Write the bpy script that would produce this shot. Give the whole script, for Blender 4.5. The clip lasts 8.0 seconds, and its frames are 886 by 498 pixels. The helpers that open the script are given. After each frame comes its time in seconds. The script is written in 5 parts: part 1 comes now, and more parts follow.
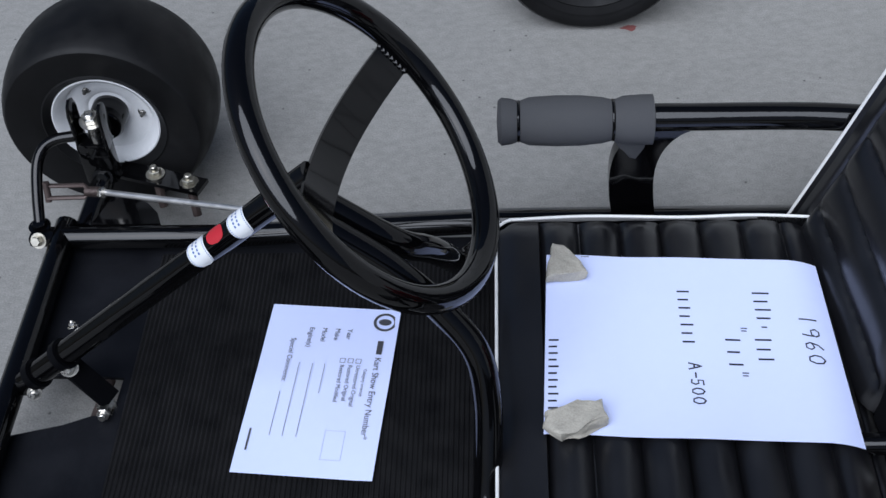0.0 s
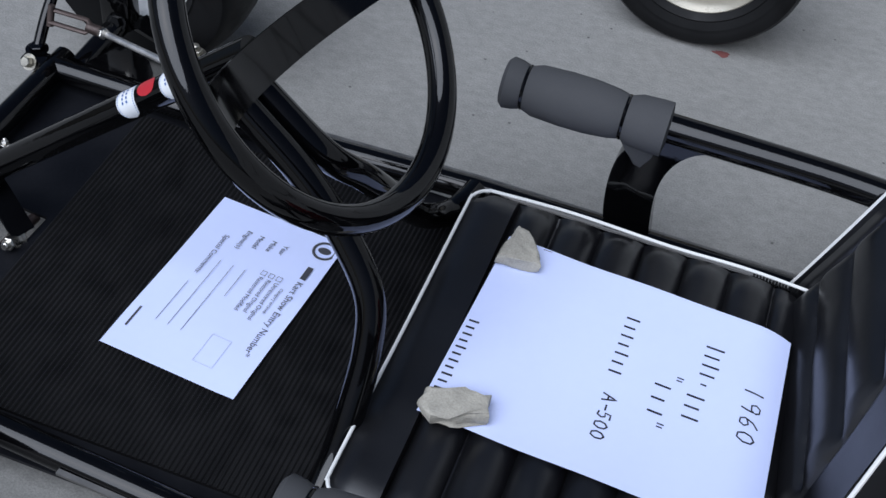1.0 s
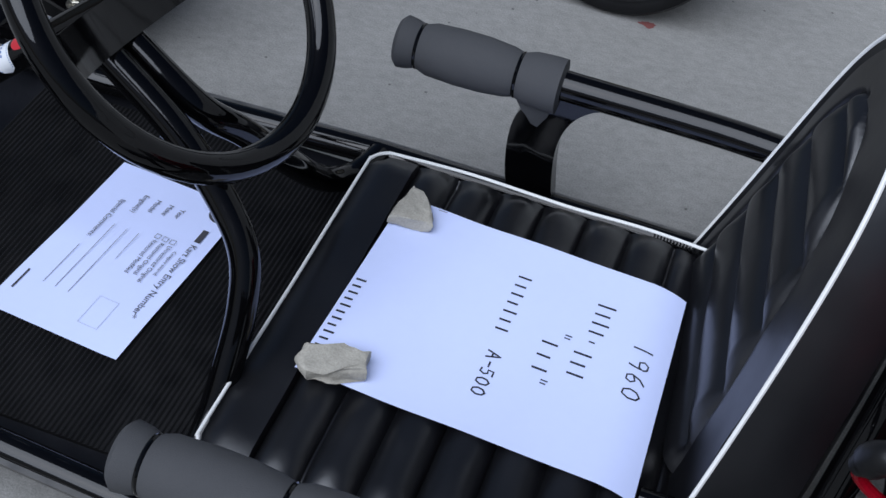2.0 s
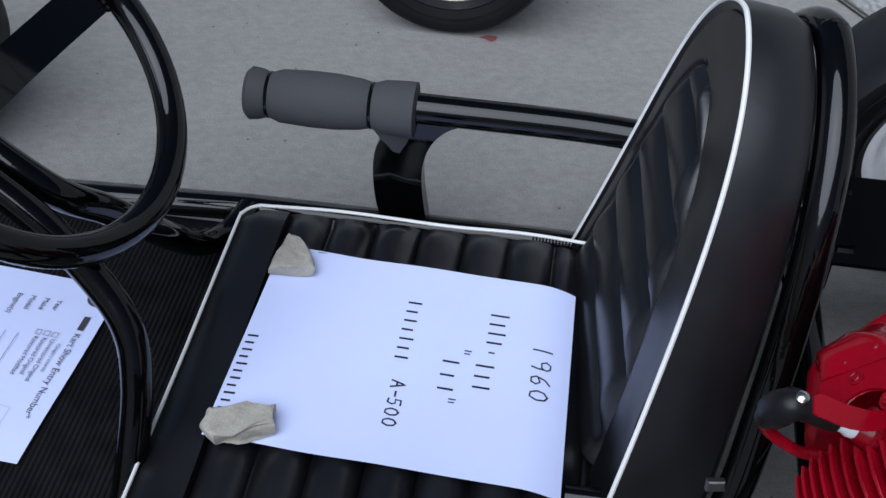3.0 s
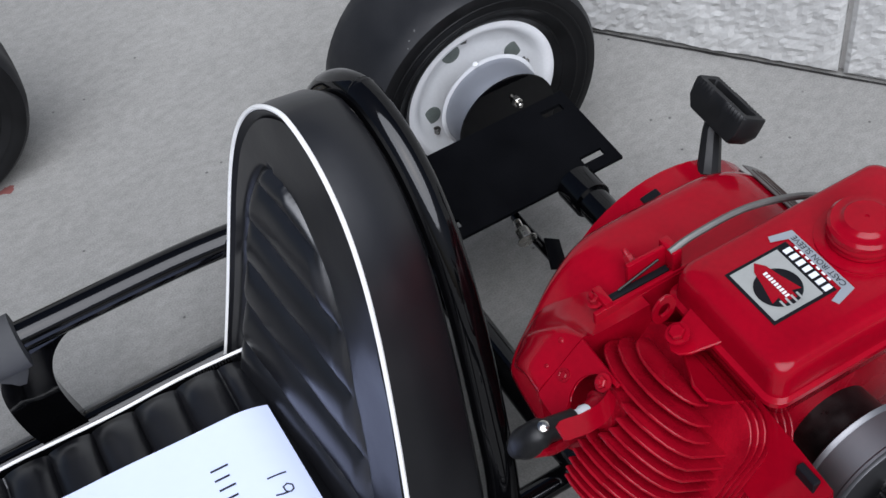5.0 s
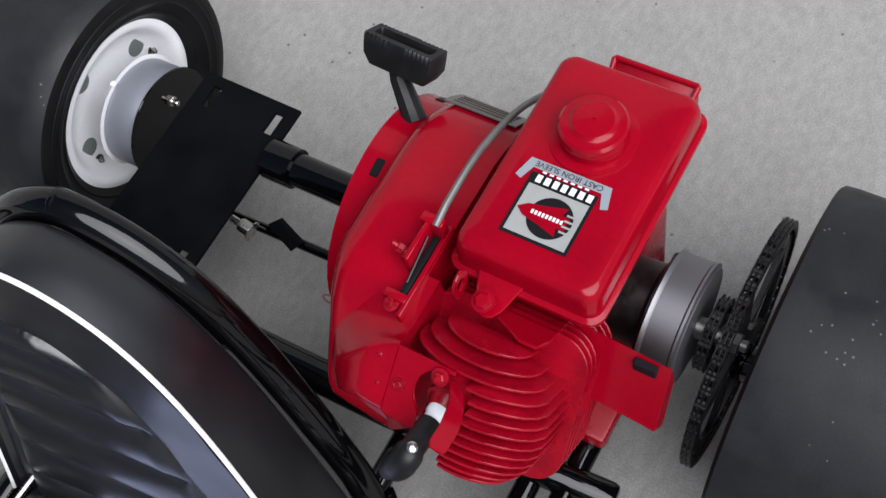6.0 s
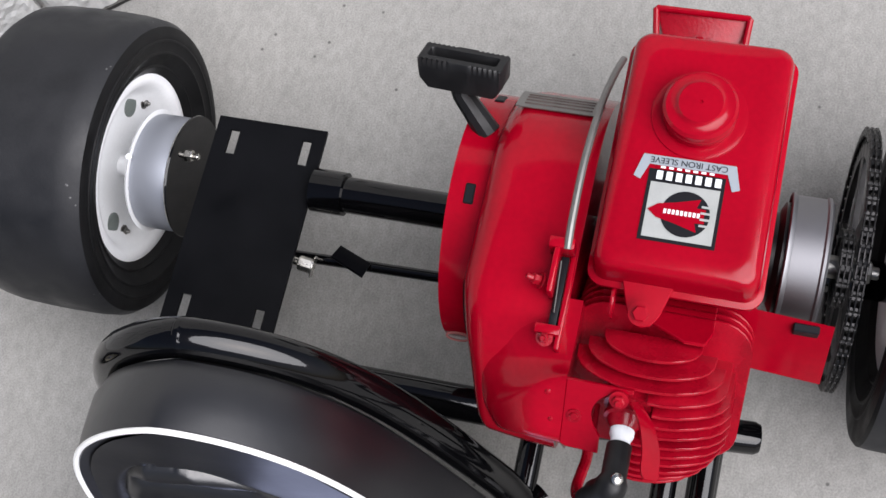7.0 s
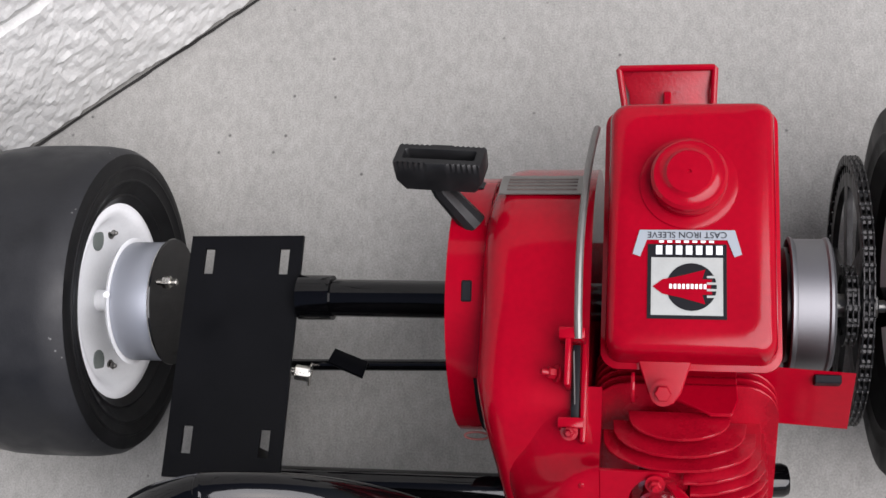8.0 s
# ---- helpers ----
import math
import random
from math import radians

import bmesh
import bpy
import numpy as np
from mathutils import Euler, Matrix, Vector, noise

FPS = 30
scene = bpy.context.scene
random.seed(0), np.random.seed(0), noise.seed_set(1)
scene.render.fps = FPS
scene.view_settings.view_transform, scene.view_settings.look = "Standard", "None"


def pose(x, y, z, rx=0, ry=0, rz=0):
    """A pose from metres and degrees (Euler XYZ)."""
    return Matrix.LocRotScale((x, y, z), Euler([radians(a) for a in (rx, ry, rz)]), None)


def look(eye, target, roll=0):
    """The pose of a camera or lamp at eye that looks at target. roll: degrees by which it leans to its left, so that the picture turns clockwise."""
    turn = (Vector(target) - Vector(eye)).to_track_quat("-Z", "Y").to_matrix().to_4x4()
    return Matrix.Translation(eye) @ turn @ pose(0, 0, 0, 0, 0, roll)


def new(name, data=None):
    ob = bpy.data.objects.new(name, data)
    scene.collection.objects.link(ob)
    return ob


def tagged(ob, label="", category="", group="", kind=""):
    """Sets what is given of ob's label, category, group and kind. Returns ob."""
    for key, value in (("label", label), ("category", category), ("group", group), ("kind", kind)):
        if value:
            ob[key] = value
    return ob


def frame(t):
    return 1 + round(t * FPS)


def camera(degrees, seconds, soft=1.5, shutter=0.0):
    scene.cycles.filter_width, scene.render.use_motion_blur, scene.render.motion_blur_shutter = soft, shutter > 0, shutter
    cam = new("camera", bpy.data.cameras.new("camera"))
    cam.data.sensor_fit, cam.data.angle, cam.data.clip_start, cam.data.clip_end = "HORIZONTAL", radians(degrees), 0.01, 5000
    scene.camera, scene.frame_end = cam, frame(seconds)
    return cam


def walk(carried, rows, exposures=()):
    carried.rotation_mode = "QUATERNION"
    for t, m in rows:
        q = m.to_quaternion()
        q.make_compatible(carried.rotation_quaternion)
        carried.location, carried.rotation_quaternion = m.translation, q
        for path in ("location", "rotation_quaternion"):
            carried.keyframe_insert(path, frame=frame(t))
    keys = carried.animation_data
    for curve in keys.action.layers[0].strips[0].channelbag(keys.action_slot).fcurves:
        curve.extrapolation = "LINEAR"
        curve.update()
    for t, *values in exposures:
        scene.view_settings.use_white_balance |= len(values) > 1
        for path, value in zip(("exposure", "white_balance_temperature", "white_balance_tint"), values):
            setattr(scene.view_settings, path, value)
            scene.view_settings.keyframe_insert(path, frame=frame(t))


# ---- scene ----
cam = camera(40.0, 8.0)
PATH = [
    (0, (0.118, -0.175, 1.035), (0.02, 1.209, -0.405), -3.5),
    (0.5, (0.22, -0.141, 0.969), (-0.034, 1.222, -0.472), 2.5),
    (1, (0.304, -0.108, 0.927), (-0.032, 1.243, -0.509), 8.0),
    (1.2, (0.323, -0.1, 0.91), (-0.025, 1.247, -0.527), 9.9),
    (2.3, (0.428, -0.092, 0.891), (0.105, 1.291, -0.517), 5.5),
    (2.5, (0.428, -0.094, 0.888), (0.144, 1.32, -0.498), 4.4),
    (3, (0.423, -0.098, 0.89), (0.233, 1.347, -0.48), 1.6),
    (3.5, (0.397, -0.101, 0.904), (0.383, 1.382, -0.438), 1.7),
    (4, (0.402, -0.093, 0.916), (0.495, 1.355, -0.46), -1.0),
    (4.5, (0.397, -0.054, 0.967), (0.669, 1.304, -0.476), -6.2),
    (5, (0.383, 0.008, 1.02), (0.851, 1.243, -0.482), -11.2),
    (5.2, (0.382, 0.035, 1.034), (0.912, 1.185, -0.514), -12.9),
    (6.3, (0.433, 0.223, 1.126), (1.115, 0.745, -0.68), -17.4),
    (6.5, (0.448, 0.272, 1.138), (1.089, 0.743, -0.697), -19.7),
    (7, (0.467, 0.362, 1.149), (1.03, 0.794, -0.721), -26.0),
    (7.5, (0.488, 0.416, 1.158), (1.043, 0.805, -0.723), -27.9),
    (8, (0.527, 0.403, 1.156), (1.127, 0.763, -0.717), -28.8),
]
walk(cam, [(t, look(eye, target, roll)) for t, eye, target, roll in PATH], [(0, 0.16, 5700, 11.5), (2.5, -0.03, 5620, 11.5), (3.5, 0.03, 5720, 11.5), (5.0, 0.46, 5980, 12.5), (6.3, 0.77, 6270, 14), (7.3, 1.05, 6380, 15), (8.0, 0.93, 6420, 15.5)])

# ---- light ----
world = bpy.data.worlds.new("world")
scene.world = world
world.use_nodes = True
wn = world.node_tree.nodes
sky = wn.new("ShaderNodeTexSky")
sky.sky_type, sky.sun_disc = "NISHITA", False
sky.sun_elevation, sky.sun_rotation = radians(53), radians(204)
sky.dust_density = 4.0
wn["Background"].inputs["Strength"].default_value = 0.036
world.node_tree.links.new(sky.outputs[0], wn["Background"].inputs[0])
# veiled high sun
sun_data = bpy.data.lights.new("sun", "SUN")
sun_data.energy, sun_data.angle, sun_data.color = 3.3, radians(66), (0.978, 0.985, 0.986)
sun = new("sun", sun_data)
sun.matrix_world = look((-0.7, -1.6, 2.3), (0.0, 0.0, 0.0))


# ---- materials ----
def mat(name, col, rough=0.5, metal=0.0, noise_scale=0, vary=0.0, bump=0.0, bump_scale=200.0, coat=0.0, spec=0.5, fine=0.0):
    """A painted, moulded or metal surface: two scales of uneven colour, uneven gloss, fine relief."""
    m = bpy.data.materials.new(name)
    m.use_nodes = True
    t = m.node_tree
    n, l = t.nodes, t.links
    p = n["Principled BSDF"]
    p.inputs["Base Color"].default_value = (*col, 1)
    p.inputs["Roughness"].default_value = rough
    p.inputs["Metallic"].default_value = metal
    p.inputs["Specular IOR Level"].default_value = spec
    p.inputs["Coat Weight"].default_value = coat
    p.inputs["Coat Roughness"].default_value = 0.06
    geo = n.new("ShaderNodeNewGeometry")
    if vary:
        a = n.new("ShaderNodeTexNoise")
        a.inputs["Scale"].default_value, a.inputs["Detail"].default_value = noise_scale, 6
        l.new(geo.outputs["Position"], a.inputs["Vector"])
        b = n.new("ShaderNodeTexNoise")
        b.inputs["Scale"].default_value, b.inputs["Detail"].default_value = noise_scale * 14, 3
        l.new(geo.outputs["Position"], b.inputs["Vector"])
        mix = n.new("ShaderNodeMath")
        mix.operation = "MULTIPLY_ADD"
        l.new(b.outputs["Fac"], mix.inputs[0])
        mix.inputs[1].default_value = 0.5 + fine
        l.new(a.outputs["Fac"], mix.inputs[2])
        ramp = n.new("ShaderNodeMapRange")
        ramp.inputs["From Min"].default_value, ramp.inputs["From Max"].default_value = 0.45, 1.05 + fine
        ramp.inputs["To Min"].default_value, ramp.inputs["To Max"].default_value = 1 - vary, 1 + vary
        l.new(mix.outputs[0], ramp.inputs["Value"])
        mul = n.new("ShaderNodeVectorMath")
        mul.operation = "SCALE"
        mul.inputs[0].default_value = col
        l.new(ramp.outputs[0], mul.inputs["Scale"])
        l.new(mul.outputs[0], p.inputs["Base Color"])
        rr = n.new("ShaderNodeMapRange")
        rr.inputs["From Min"].default_value, rr.inputs["From Max"].default_value = 0.3, 0.7
        rr.inputs["To Min"].default_value, rr.inputs["To Max"].default_value = max(0.02, rough * (1 - min(0.25, vary))), min(1, rough * (1 + min(0.3, vary)))
        l.new(a.outputs["Fac"], rr.inputs["Value"])
        l.new(rr.outputs[0], p.inputs["Roughness"])
    if bump:
        c = n.new("ShaderNodeTexNoise")
        c.inputs["Scale"].default_value, c.inputs["Detail"].default_value = bump_scale, 4
        l.new(geo.outputs["Position"], c.inputs["Vector"])
        bp = n.new("ShaderNodeBump")
        bp.inputs["Strength"].default_value, bp.inputs["Distance"].default_value = bump, 0.002
        l.new(c.outputs["Fac"], bp.inputs["Height"])
        l.new(bp.outputs[0], p.inputs["Normal"])
    return m


def concrete():
    m = mat("concrete", (0.240, 0.236, 0.222), 0.9, 0, 2.2, 0.13, 0.42, 300, fine=0.1)
    t = m.node_tree
    n, l = t.nodes, t.links
    p = n["Principled BSDF"]
    src = p.inputs["Base Color"].links[0].from_socket
    geo = n.new("ShaderNodeNewGeometry")
    # dark specks, pits and a few blotches
    v = n.new("ShaderNodeTexVoronoi")
    v.inputs["Scale"].default_value = 46
    l.new(geo.outputs["Position"], v.inputs["Vector"])
    sm = n.new("ShaderNodeMapRange")
    sm.inputs["From Min"].default_value, sm.inputs["From Max"].default_value = 0.04, 0.11
    l.new(v.outputs["Distance"], sm.inputs["Value"])
    keep = n.new("ShaderNodeMath")
    keep.operation = "GREATER_THAN"
    keep.inputs[1].default_value = 0.24
    sep = n.new("ShaderNodeSeparateColor")
    l.new(v.outputs["Color"], sep.inputs[0])
    l.new(sep.outputs[0], keep.inputs[0])
    mx = n.new("ShaderNodeMath")
    mx.operation = "MAXIMUM"
    l.new(sm.outputs[0], mx.inputs[0])
    l.new(keep.outputs[0], mx.inputs[1])
    w = n.new("ShaderNodeTexNoise")
    w.inputs["Scale"].default_value, w.inputs["Detail"].default_value = 520, 4
    l.new(geo.outputs["Position"], w.inputs["Vector"])
    wm = n.new("ShaderNodeMapRange")
    wm.inputs["From Min"].default_value, wm.inputs["From Max"].default_value = 0.3, 0.7
    wm.inputs["To Min"].default_value, wm.inputs["To Max"].default_value = 0.82, 1.16
    l.new(w.outputs["Fac"], wm.inputs["Value"])
    k = n.new("ShaderNodeMapRange")
    k.inputs["To Min"].default_value = 0.35
    l.new(mx.outputs[0], k.inputs["Value"])
    kk = n.new("ShaderNodeMath")
    kk.operation = "MULTIPLY"
    l.new(k.outputs[0], kk.inputs[0])
    mot = n.new("ShaderNodeTexNoise")
    mot.inputs["Scale"].default_value, mot.inputs["Detail"].default_value = 95, 5
    # brushed when wet: the mottling runs in short streaks
    stretch = n.new("ShaderNodeMapping")
    stretch.inputs["Rotation"].default_value = (0, 0, radians(-24))
    stretch.inputs["Scale"].default_value = (0.75, 1.15, 1)
    l.new(geo.outputs["Position"], stretch.inputs["Vector"])
    l.new(stretch.outputs[0], mot.inputs["Vector"])
    mm = n.new("ShaderNodeMapRange")
    mm.inputs["From Min"].default_value, mm.inputs["From Max"].default_value = 0.3, 0.7
    mm.inputs["To Min"].default_value, mm.inputs["To Max"].default_value = 0.90, 1.09
    l.new(mot.outputs["Fac"], mm.inputs["Value"])
    k2 = n.new("ShaderNodeMath")
    k2.operation = "MULTIPLY"
    l.new(wm.outputs[0], k2.inputs[0])
    l.new(mm.outputs[0], k2.inputs[1])
    l.new(k2.outputs[0], kk.inputs[1])
    sc = n.new("ShaderNodeVectorMath")
    sc.operation = "SCALE"
    l.new(src, sc.inputs[0])
    l.new(kk.outputs[0], sc.inputs["Scale"])
    l.new(sc.outputs[0], p.inputs["Base Color"])
    return m


CONCRETE = concrete()
SPLITFACE = mat("split_face_block", (0.47, 0.47, 0.457), 0.9, 0, 30, 0.14, 0.4, 210, fine=0.3)
MORTAR = mat("mortar", (0.50, 0.49, 0.475), 0.9, 0, 30, 0.12, 0.4, 300)
FLATGLOSS = mat("gloss_black_strap", (0.0015, 0.0015, 0.0018), 0.08, 0, 12, 0.25, 0.02, 40, spec=0.42)
GLOSS = mat("gloss_black_enamel", (0.0015, 0.0015, 0.0018), 0.06, 0, 12, 0.25, 0.07, 60, spec=0.40)
BLACKPLATE = mat("black_painted_plate", (0.0025, 0.0027, 0.0035), 0.40, 0, 20, 0.3, 0.05, 300, spec=0.045)
PANPAINT = mat("worn_black_pan_paint", (0.0067, 0.0072, 0.0093), 0.38, 0, 16, 0.35, 0.10, 240, spec=0.20)
VINYL = mat("black_vinyl", (0.0032, 0.0033, 0.0045), 0.36, 0, 14, 0.10, 0.10, 70, spec=0.92)
PIPING = mat("white_vinyl_piping", (0.78, 0.78, 0.76), 0.45, 0, 60, 0.06)
MATT = mat("ribbed_rubber_mat", (0.0044, 0.0043, 0.0048), 0.6, 0, 40, 0.35, 0.25, 700, spec=0.24)
FOAM = mat("charcoal_foam", (0.052, 0.053, 0.056), 0.85, 0, 60, 0.12, 0.25, 1200)
RUBBER = mat("tyre_rubber", (0.0105, 0.011, 0.0128), 0.52, 0, 25, 0.35, 0.08, 900, fine=0.25, spec=0.33)
t_ = RUBBER.node_tree
p_ = t_.nodes["Principled BSDF"]
dust_src = p_.inputs["Base Color"].links[0].from_socket
g_ = t_.nodes.new("ShaderNodeNewGeometry")
v_ = t_.nodes.new("ShaderNodeTexVoronoi")
v_.inputs["Scale"].default_value = 150
t_.links.new(g_.outputs["Position"], v_.inputs["Vector"])
near_ = t_.nodes.new("ShaderNodeMath")
near_.operation, near_.inputs[1].default_value = "LESS_THAN", 0.13
t_.links.new(v_.outputs["Distance"], near_.inputs[0])
patch = t_.nodes.new("ShaderNodeTexNoise")
patch.inputs["Scale"].default_value = 22
t_.links.new(g_.outputs["Position"], patch.inputs["Vector"])
some = t_.nodes.new("ShaderNodeMath")
some.operation, some.inputs[1].default_value = "GREATER_THAN", 0.6
t_.links.new(patch.outputs["Fac"], some.inputs[0])
both = t_.nodes.new("ShaderNodeMath")
both.operation = "MULTIPLY"
t_.links.new(near_.outputs[0], both.inputs[0])
t_.links.new(some.outputs[0], both.inputs[1])
dm_ = t_.nodes.new("ShaderNodeMix")
dm_.data_type = "RGBA"
t_.links.new(both.outputs[0], dm_.inputs[0])
t_.links.new(dust_src, dm_.inputs[6])
dm_.inputs[7].default_value = (0.10, 0.10, 0.10, 1)
t_.links.new(dm_.outputs[2], p_.inputs["Base Color"])
SIDEWALL = mat("black_tyre_wall", (0.0045, 0.0046, 0.005), 0.5, 0, 25, 0.35, 0.08, 900, spec=0.22)
WHITERIM = mat("white_painted_steel", (0.70, 0.71, 0.72), 0.32, 0, 20, 0.07, 0.05, 200)
SILVER = mat("silver_painted_drum", (0.27, 0.285, 0.32), 0.42, 0.55, 0, 0)
ZINC = mat("zinc_plated_steel", (0.62, 0.60, 0.55), 0.28, 1.0, 80, 0.2)
BRASSY = mat("yellow_zinc_nut", (0.44, 0.42, 0.36), 0.35, 1.0, 80, 0.25)
SPUN = mat("spun_steel", (0.21, 0.21, 0.22), 0.50, 1.0, 0, 0, 0.03, 900)
RODSTEEL = mat("bright_rod_steel", (0.80, 0.79, 0.77), 0.45, 1.0, 90, 0.1)
STEEL = mat("bare_steel", (0.19, 0.185, 0.175), 0.36, 1.0, 120, 0.12, 0.05, 400)
RUST = mat("rusty_steel", (0.082, 0.062, 0.056), 0.55, 0.6, 70, 0.3, 0.2, 400)
CHAIN = mat("oiled_chain_steel", (0.035, 0.034, 0.034), 0.35, 0.9, 90, 0.35)
RED = mat("red_enamel", (0.262, 0.0008, 0.009), 0.13, 0, 15, 0.14, 0.03, 60, coat=0.0, spec=0.24)
REDCAST = mat("red_painted_casting", (0.242, 0.0012, 0.009), 0.28, 0, 40, 0.32, 0.12, 350, spec=0.32)
ALU = mat("dull_aluminium", (0.24, 0.235, 0.225), 0.56, 1.0, 60, 0.15)
PAPER = mat("white_paper", (0.62, 0.69, 0.98), 0.85, 0, 8, 0.02)
PAPERLINE = mat("faint_print", (0.42, 0.45, 0.56), 0.8)
INK = mat("black_ink", (0.012, 0.012, 0.02), 0.6)
PRINT = mat("grey_print", (0.05, 0.05, 0.06), 0.7)
STONE = mat("grey_stone", (0.36, 0.34, 0.29), 0.9, 0, 45, 0.35, 0.7, 160, fine=0.3)
BOOT = mat("black_rubber_boot", (0.007, 0.007, 0.0075), 0.45, 0, 60, 0.25, spec=0.3)
HOLE = mat("dark_hand_hole", (0.12, 0.14, 0.13), 0.7, 0, 90, 0.3)
STICKW = mat("white_sticker", (0.72, 0.74, 0.76), 0.35, 0, 90, 0.05)
STICKR = mat("red_sticker", (0.42, 0.02, 0.03), 0.35)
STICKB = mat("blue_print", (0.05, 0.12, 0.35), 0.4)
DECALS = mat("silver_decal", (0.42, 0.43, 0.41), 0.30, 0.35, 60, 0.08)
DECALG = mat("grey_blue_decal", (0.30, 0.33, 0.36), 0.32, 0.2)
# black of the print, also painted as shade in gaps and slots
DECALK_SHADE = mat("black_decal_and_shade", (0.008, 0.008, 0.01), 0.45, spec=0.12)
JOINT = mat("dark_joint_filler", (0.014, 0.013, 0.012), 0.95)
CREAM = mat("cream_painted_steel", (0.36, 0.335, 0.27), 0.3, 0.25, 30, 0.15)
RUSTSTAIN = mat("red_stain", (0.16, 0.05, 0.045), 0.9)


# ---- mesh helpers ----
PLACE = {}


def thing(name, at, label, category, group="", kind=""):
    ob = new(name)
    ob.location = at
    PLACE[ob] = Vector(at)
    return tagged(ob, label, category, group, kind)


def smooth(bm, degrees=35):
    for f in bm.faces:
        f.smooth = True
    for e in bm.edges:
        if len(e.link_faces) == 2 and e.calc_face_angle(0) > radians(degrees):
            e.smooth = False


def part(name, bm, material, parent=None, label="", sharp=35):
    """One mesh object; its vertices are given in the world."""
    bmesh.ops.recalc_face_normals(bm, faces=bm.faces)
    smooth(bm, sharp)
    me = bpy.data.meshes.new(name)
    co = [v.co for v in bm.verts]
    c = (Vector([min(v[i] for v in co) for i in range(3)]) + Vector([max(v[i] for v in co) for i in range(3)])) / 2
    bm.transform(Matrix.Translation(-c))
    bm.to_mesh(me)
    bm.free()
    for m in material if isinstance(material, (list, tuple)) else [material]:
        me.materials.append(m)
    ob = new(name, me)
    if parent:
        ob.parent = parent
        ob.location = c - PLACE[parent]
    else:
        ob.location = c
    PLACE[ob] = c
    if label:
        ob["label"] = label
    return ob


def shared(name, source, at, parent):
    """A further piece on the mesh of an earlier one."""
    ob = new(name, source.data)
    ob.parent = parent
    ob.location = Vector(at) - PLACE[parent]
    PLACE[ob] = Vector(at)
    return ob


def frame_of(axis, up=(0, 0, 1)):
    """A turn whose z goes along axis."""
    z = Vector(axis).normalized()
    x = Vector(up).cross(z)
    if x.length < 1e-4:
        x = Vector((1, 0, 0)).cross(z)
    x.normalize()
    y = z.cross(x)
    return Matrix((x, y, z)).transposed().to_4x4()


def spline(points, n=8):
    """A smooth way through the points."""
    p = [Vector(q) for q in points]
    p = [2 * p[0] - p[1]] + p + [2 * p[-1] - p[-2]]
    out = []
    for i in range(1, len(p) - 2):
        for k in range(n):
            t = k / n
            a, b, c, d = p[i - 1], p[i], p[i + 1], p[i + 2]
            out.append(0.5 * (2 * b + (c - a) * t + (2 * a - 5 * b + 4 * c - d) * t * t + (3 * b - a - 3 * c + d) * t ** 3))
    out.append(p[-2])
    return out


def tube(bm, path, r, seg=14, closed=False, cap=True, flat=1.0, up=None):
    """A round (or flattened) bar along a way; r may be a list."""
    path = [Vector(q) for q in path]
    n = len(path)
    rings = []
    ref = None
    for i, q in enumerate(path):
        a = path[(i - 1) % n] if closed or i else path[0]
        b = path[(i + 1) % n] if closed or i < n - 1 else path[-1]
        t = (b - a).normalized()
        if ref is None:
            ref = Vector(up) if up else (Vector((0, 0, 1)) if abs(t.z) < 0.9 else Vector((1, 0, 0)))
        u = (ref - t * ref.dot(t)).normalized()
        ref = u
        v = t.cross(u)
        rr = r[i] if isinstance(r, (list, tuple)) else r
        rings.append([bm.verts.new(q + rr * (math.cos(2 * math.pi * k / seg) * u * flat + math.sin(2 * math.pi * k / seg) * v)) for k in range(seg)])
    for i in range(n if closed else n - 1):
        a, b = rings[i], rings[(i + 1) % n]
        for k in range(seg):
            bm.faces.new((a[k], a[(k + 1) % seg], b[(k + 1) % seg], b[k]))
    if cap and not closed:
        bm.faces.new(rings[0][::-1])
        bm.faces.new(rings[-1])
    return bm


def strap(bm, path, width, thick, side):
    """A flat bar along a way; side: the direction of its width."""
    path = [Vector(q) for q in path]
    rings = []
    for i, q in enumerate(path):
        t = (path[min(i + 1, len(path) - 1)] - path[max(i - 1, 0)]).normalized()
        s = Vector(side)
        s = (s - t * s.dot(t)).normalized()
        nrm = t.cross(s)
        w = (width[i] if isinstance(width, (list, tuple)) else width) / 2
        rings.append([bm.verts.new(q + s * a + nrm * b) for a, b in ((-w, -thick / 2), (w, -thick / 2), (w, thick / 2), (-w, thick / 2))])
    for a, b in zip(rings, rings[1:]):
        for k in range(4):
            bm.faces.new((a[k], a[(k + 1) % 4], b[(k + 1) % 4], b[k]))
    bm.faces.new(rings[0][::-1])
    bm.faces.new(rings[-1])
    return bm


def lathe(bm, profile, m, seg=48, closed=False):
    """Turns (radius, height) about the z of m."""
    rings = []
    for r, h in profile:
        rings.append([bm.verts.new(m @ Vector((r * math.cos(2 * math.pi * k / seg), r * math.sin(2 * math.pi * k / seg), h))) for k in range(seg)] if r > 1e-6 else [bm.verts.new(m @ Vector((0, 0, h)))])
    pairs = list(zip(rings, rings[1:])) + ([(rings[-1], rings[0])] if closed else [])
    for a, b in pairs:
        for k in range(seg):
            k2 = (k + 1) % seg
            if len(a) == 1 and len(b) > 1:
                bm.faces.new((a[0], b[k2], b[k]))
            elif len(b) == 1 and len(a) > 1:
                bm.faces.new((a[k], a[k2], b[0]))
            elif len(a) > 1:
                bm.faces.new((a[k], a[k2], b[k2], b[k]))
    return bm


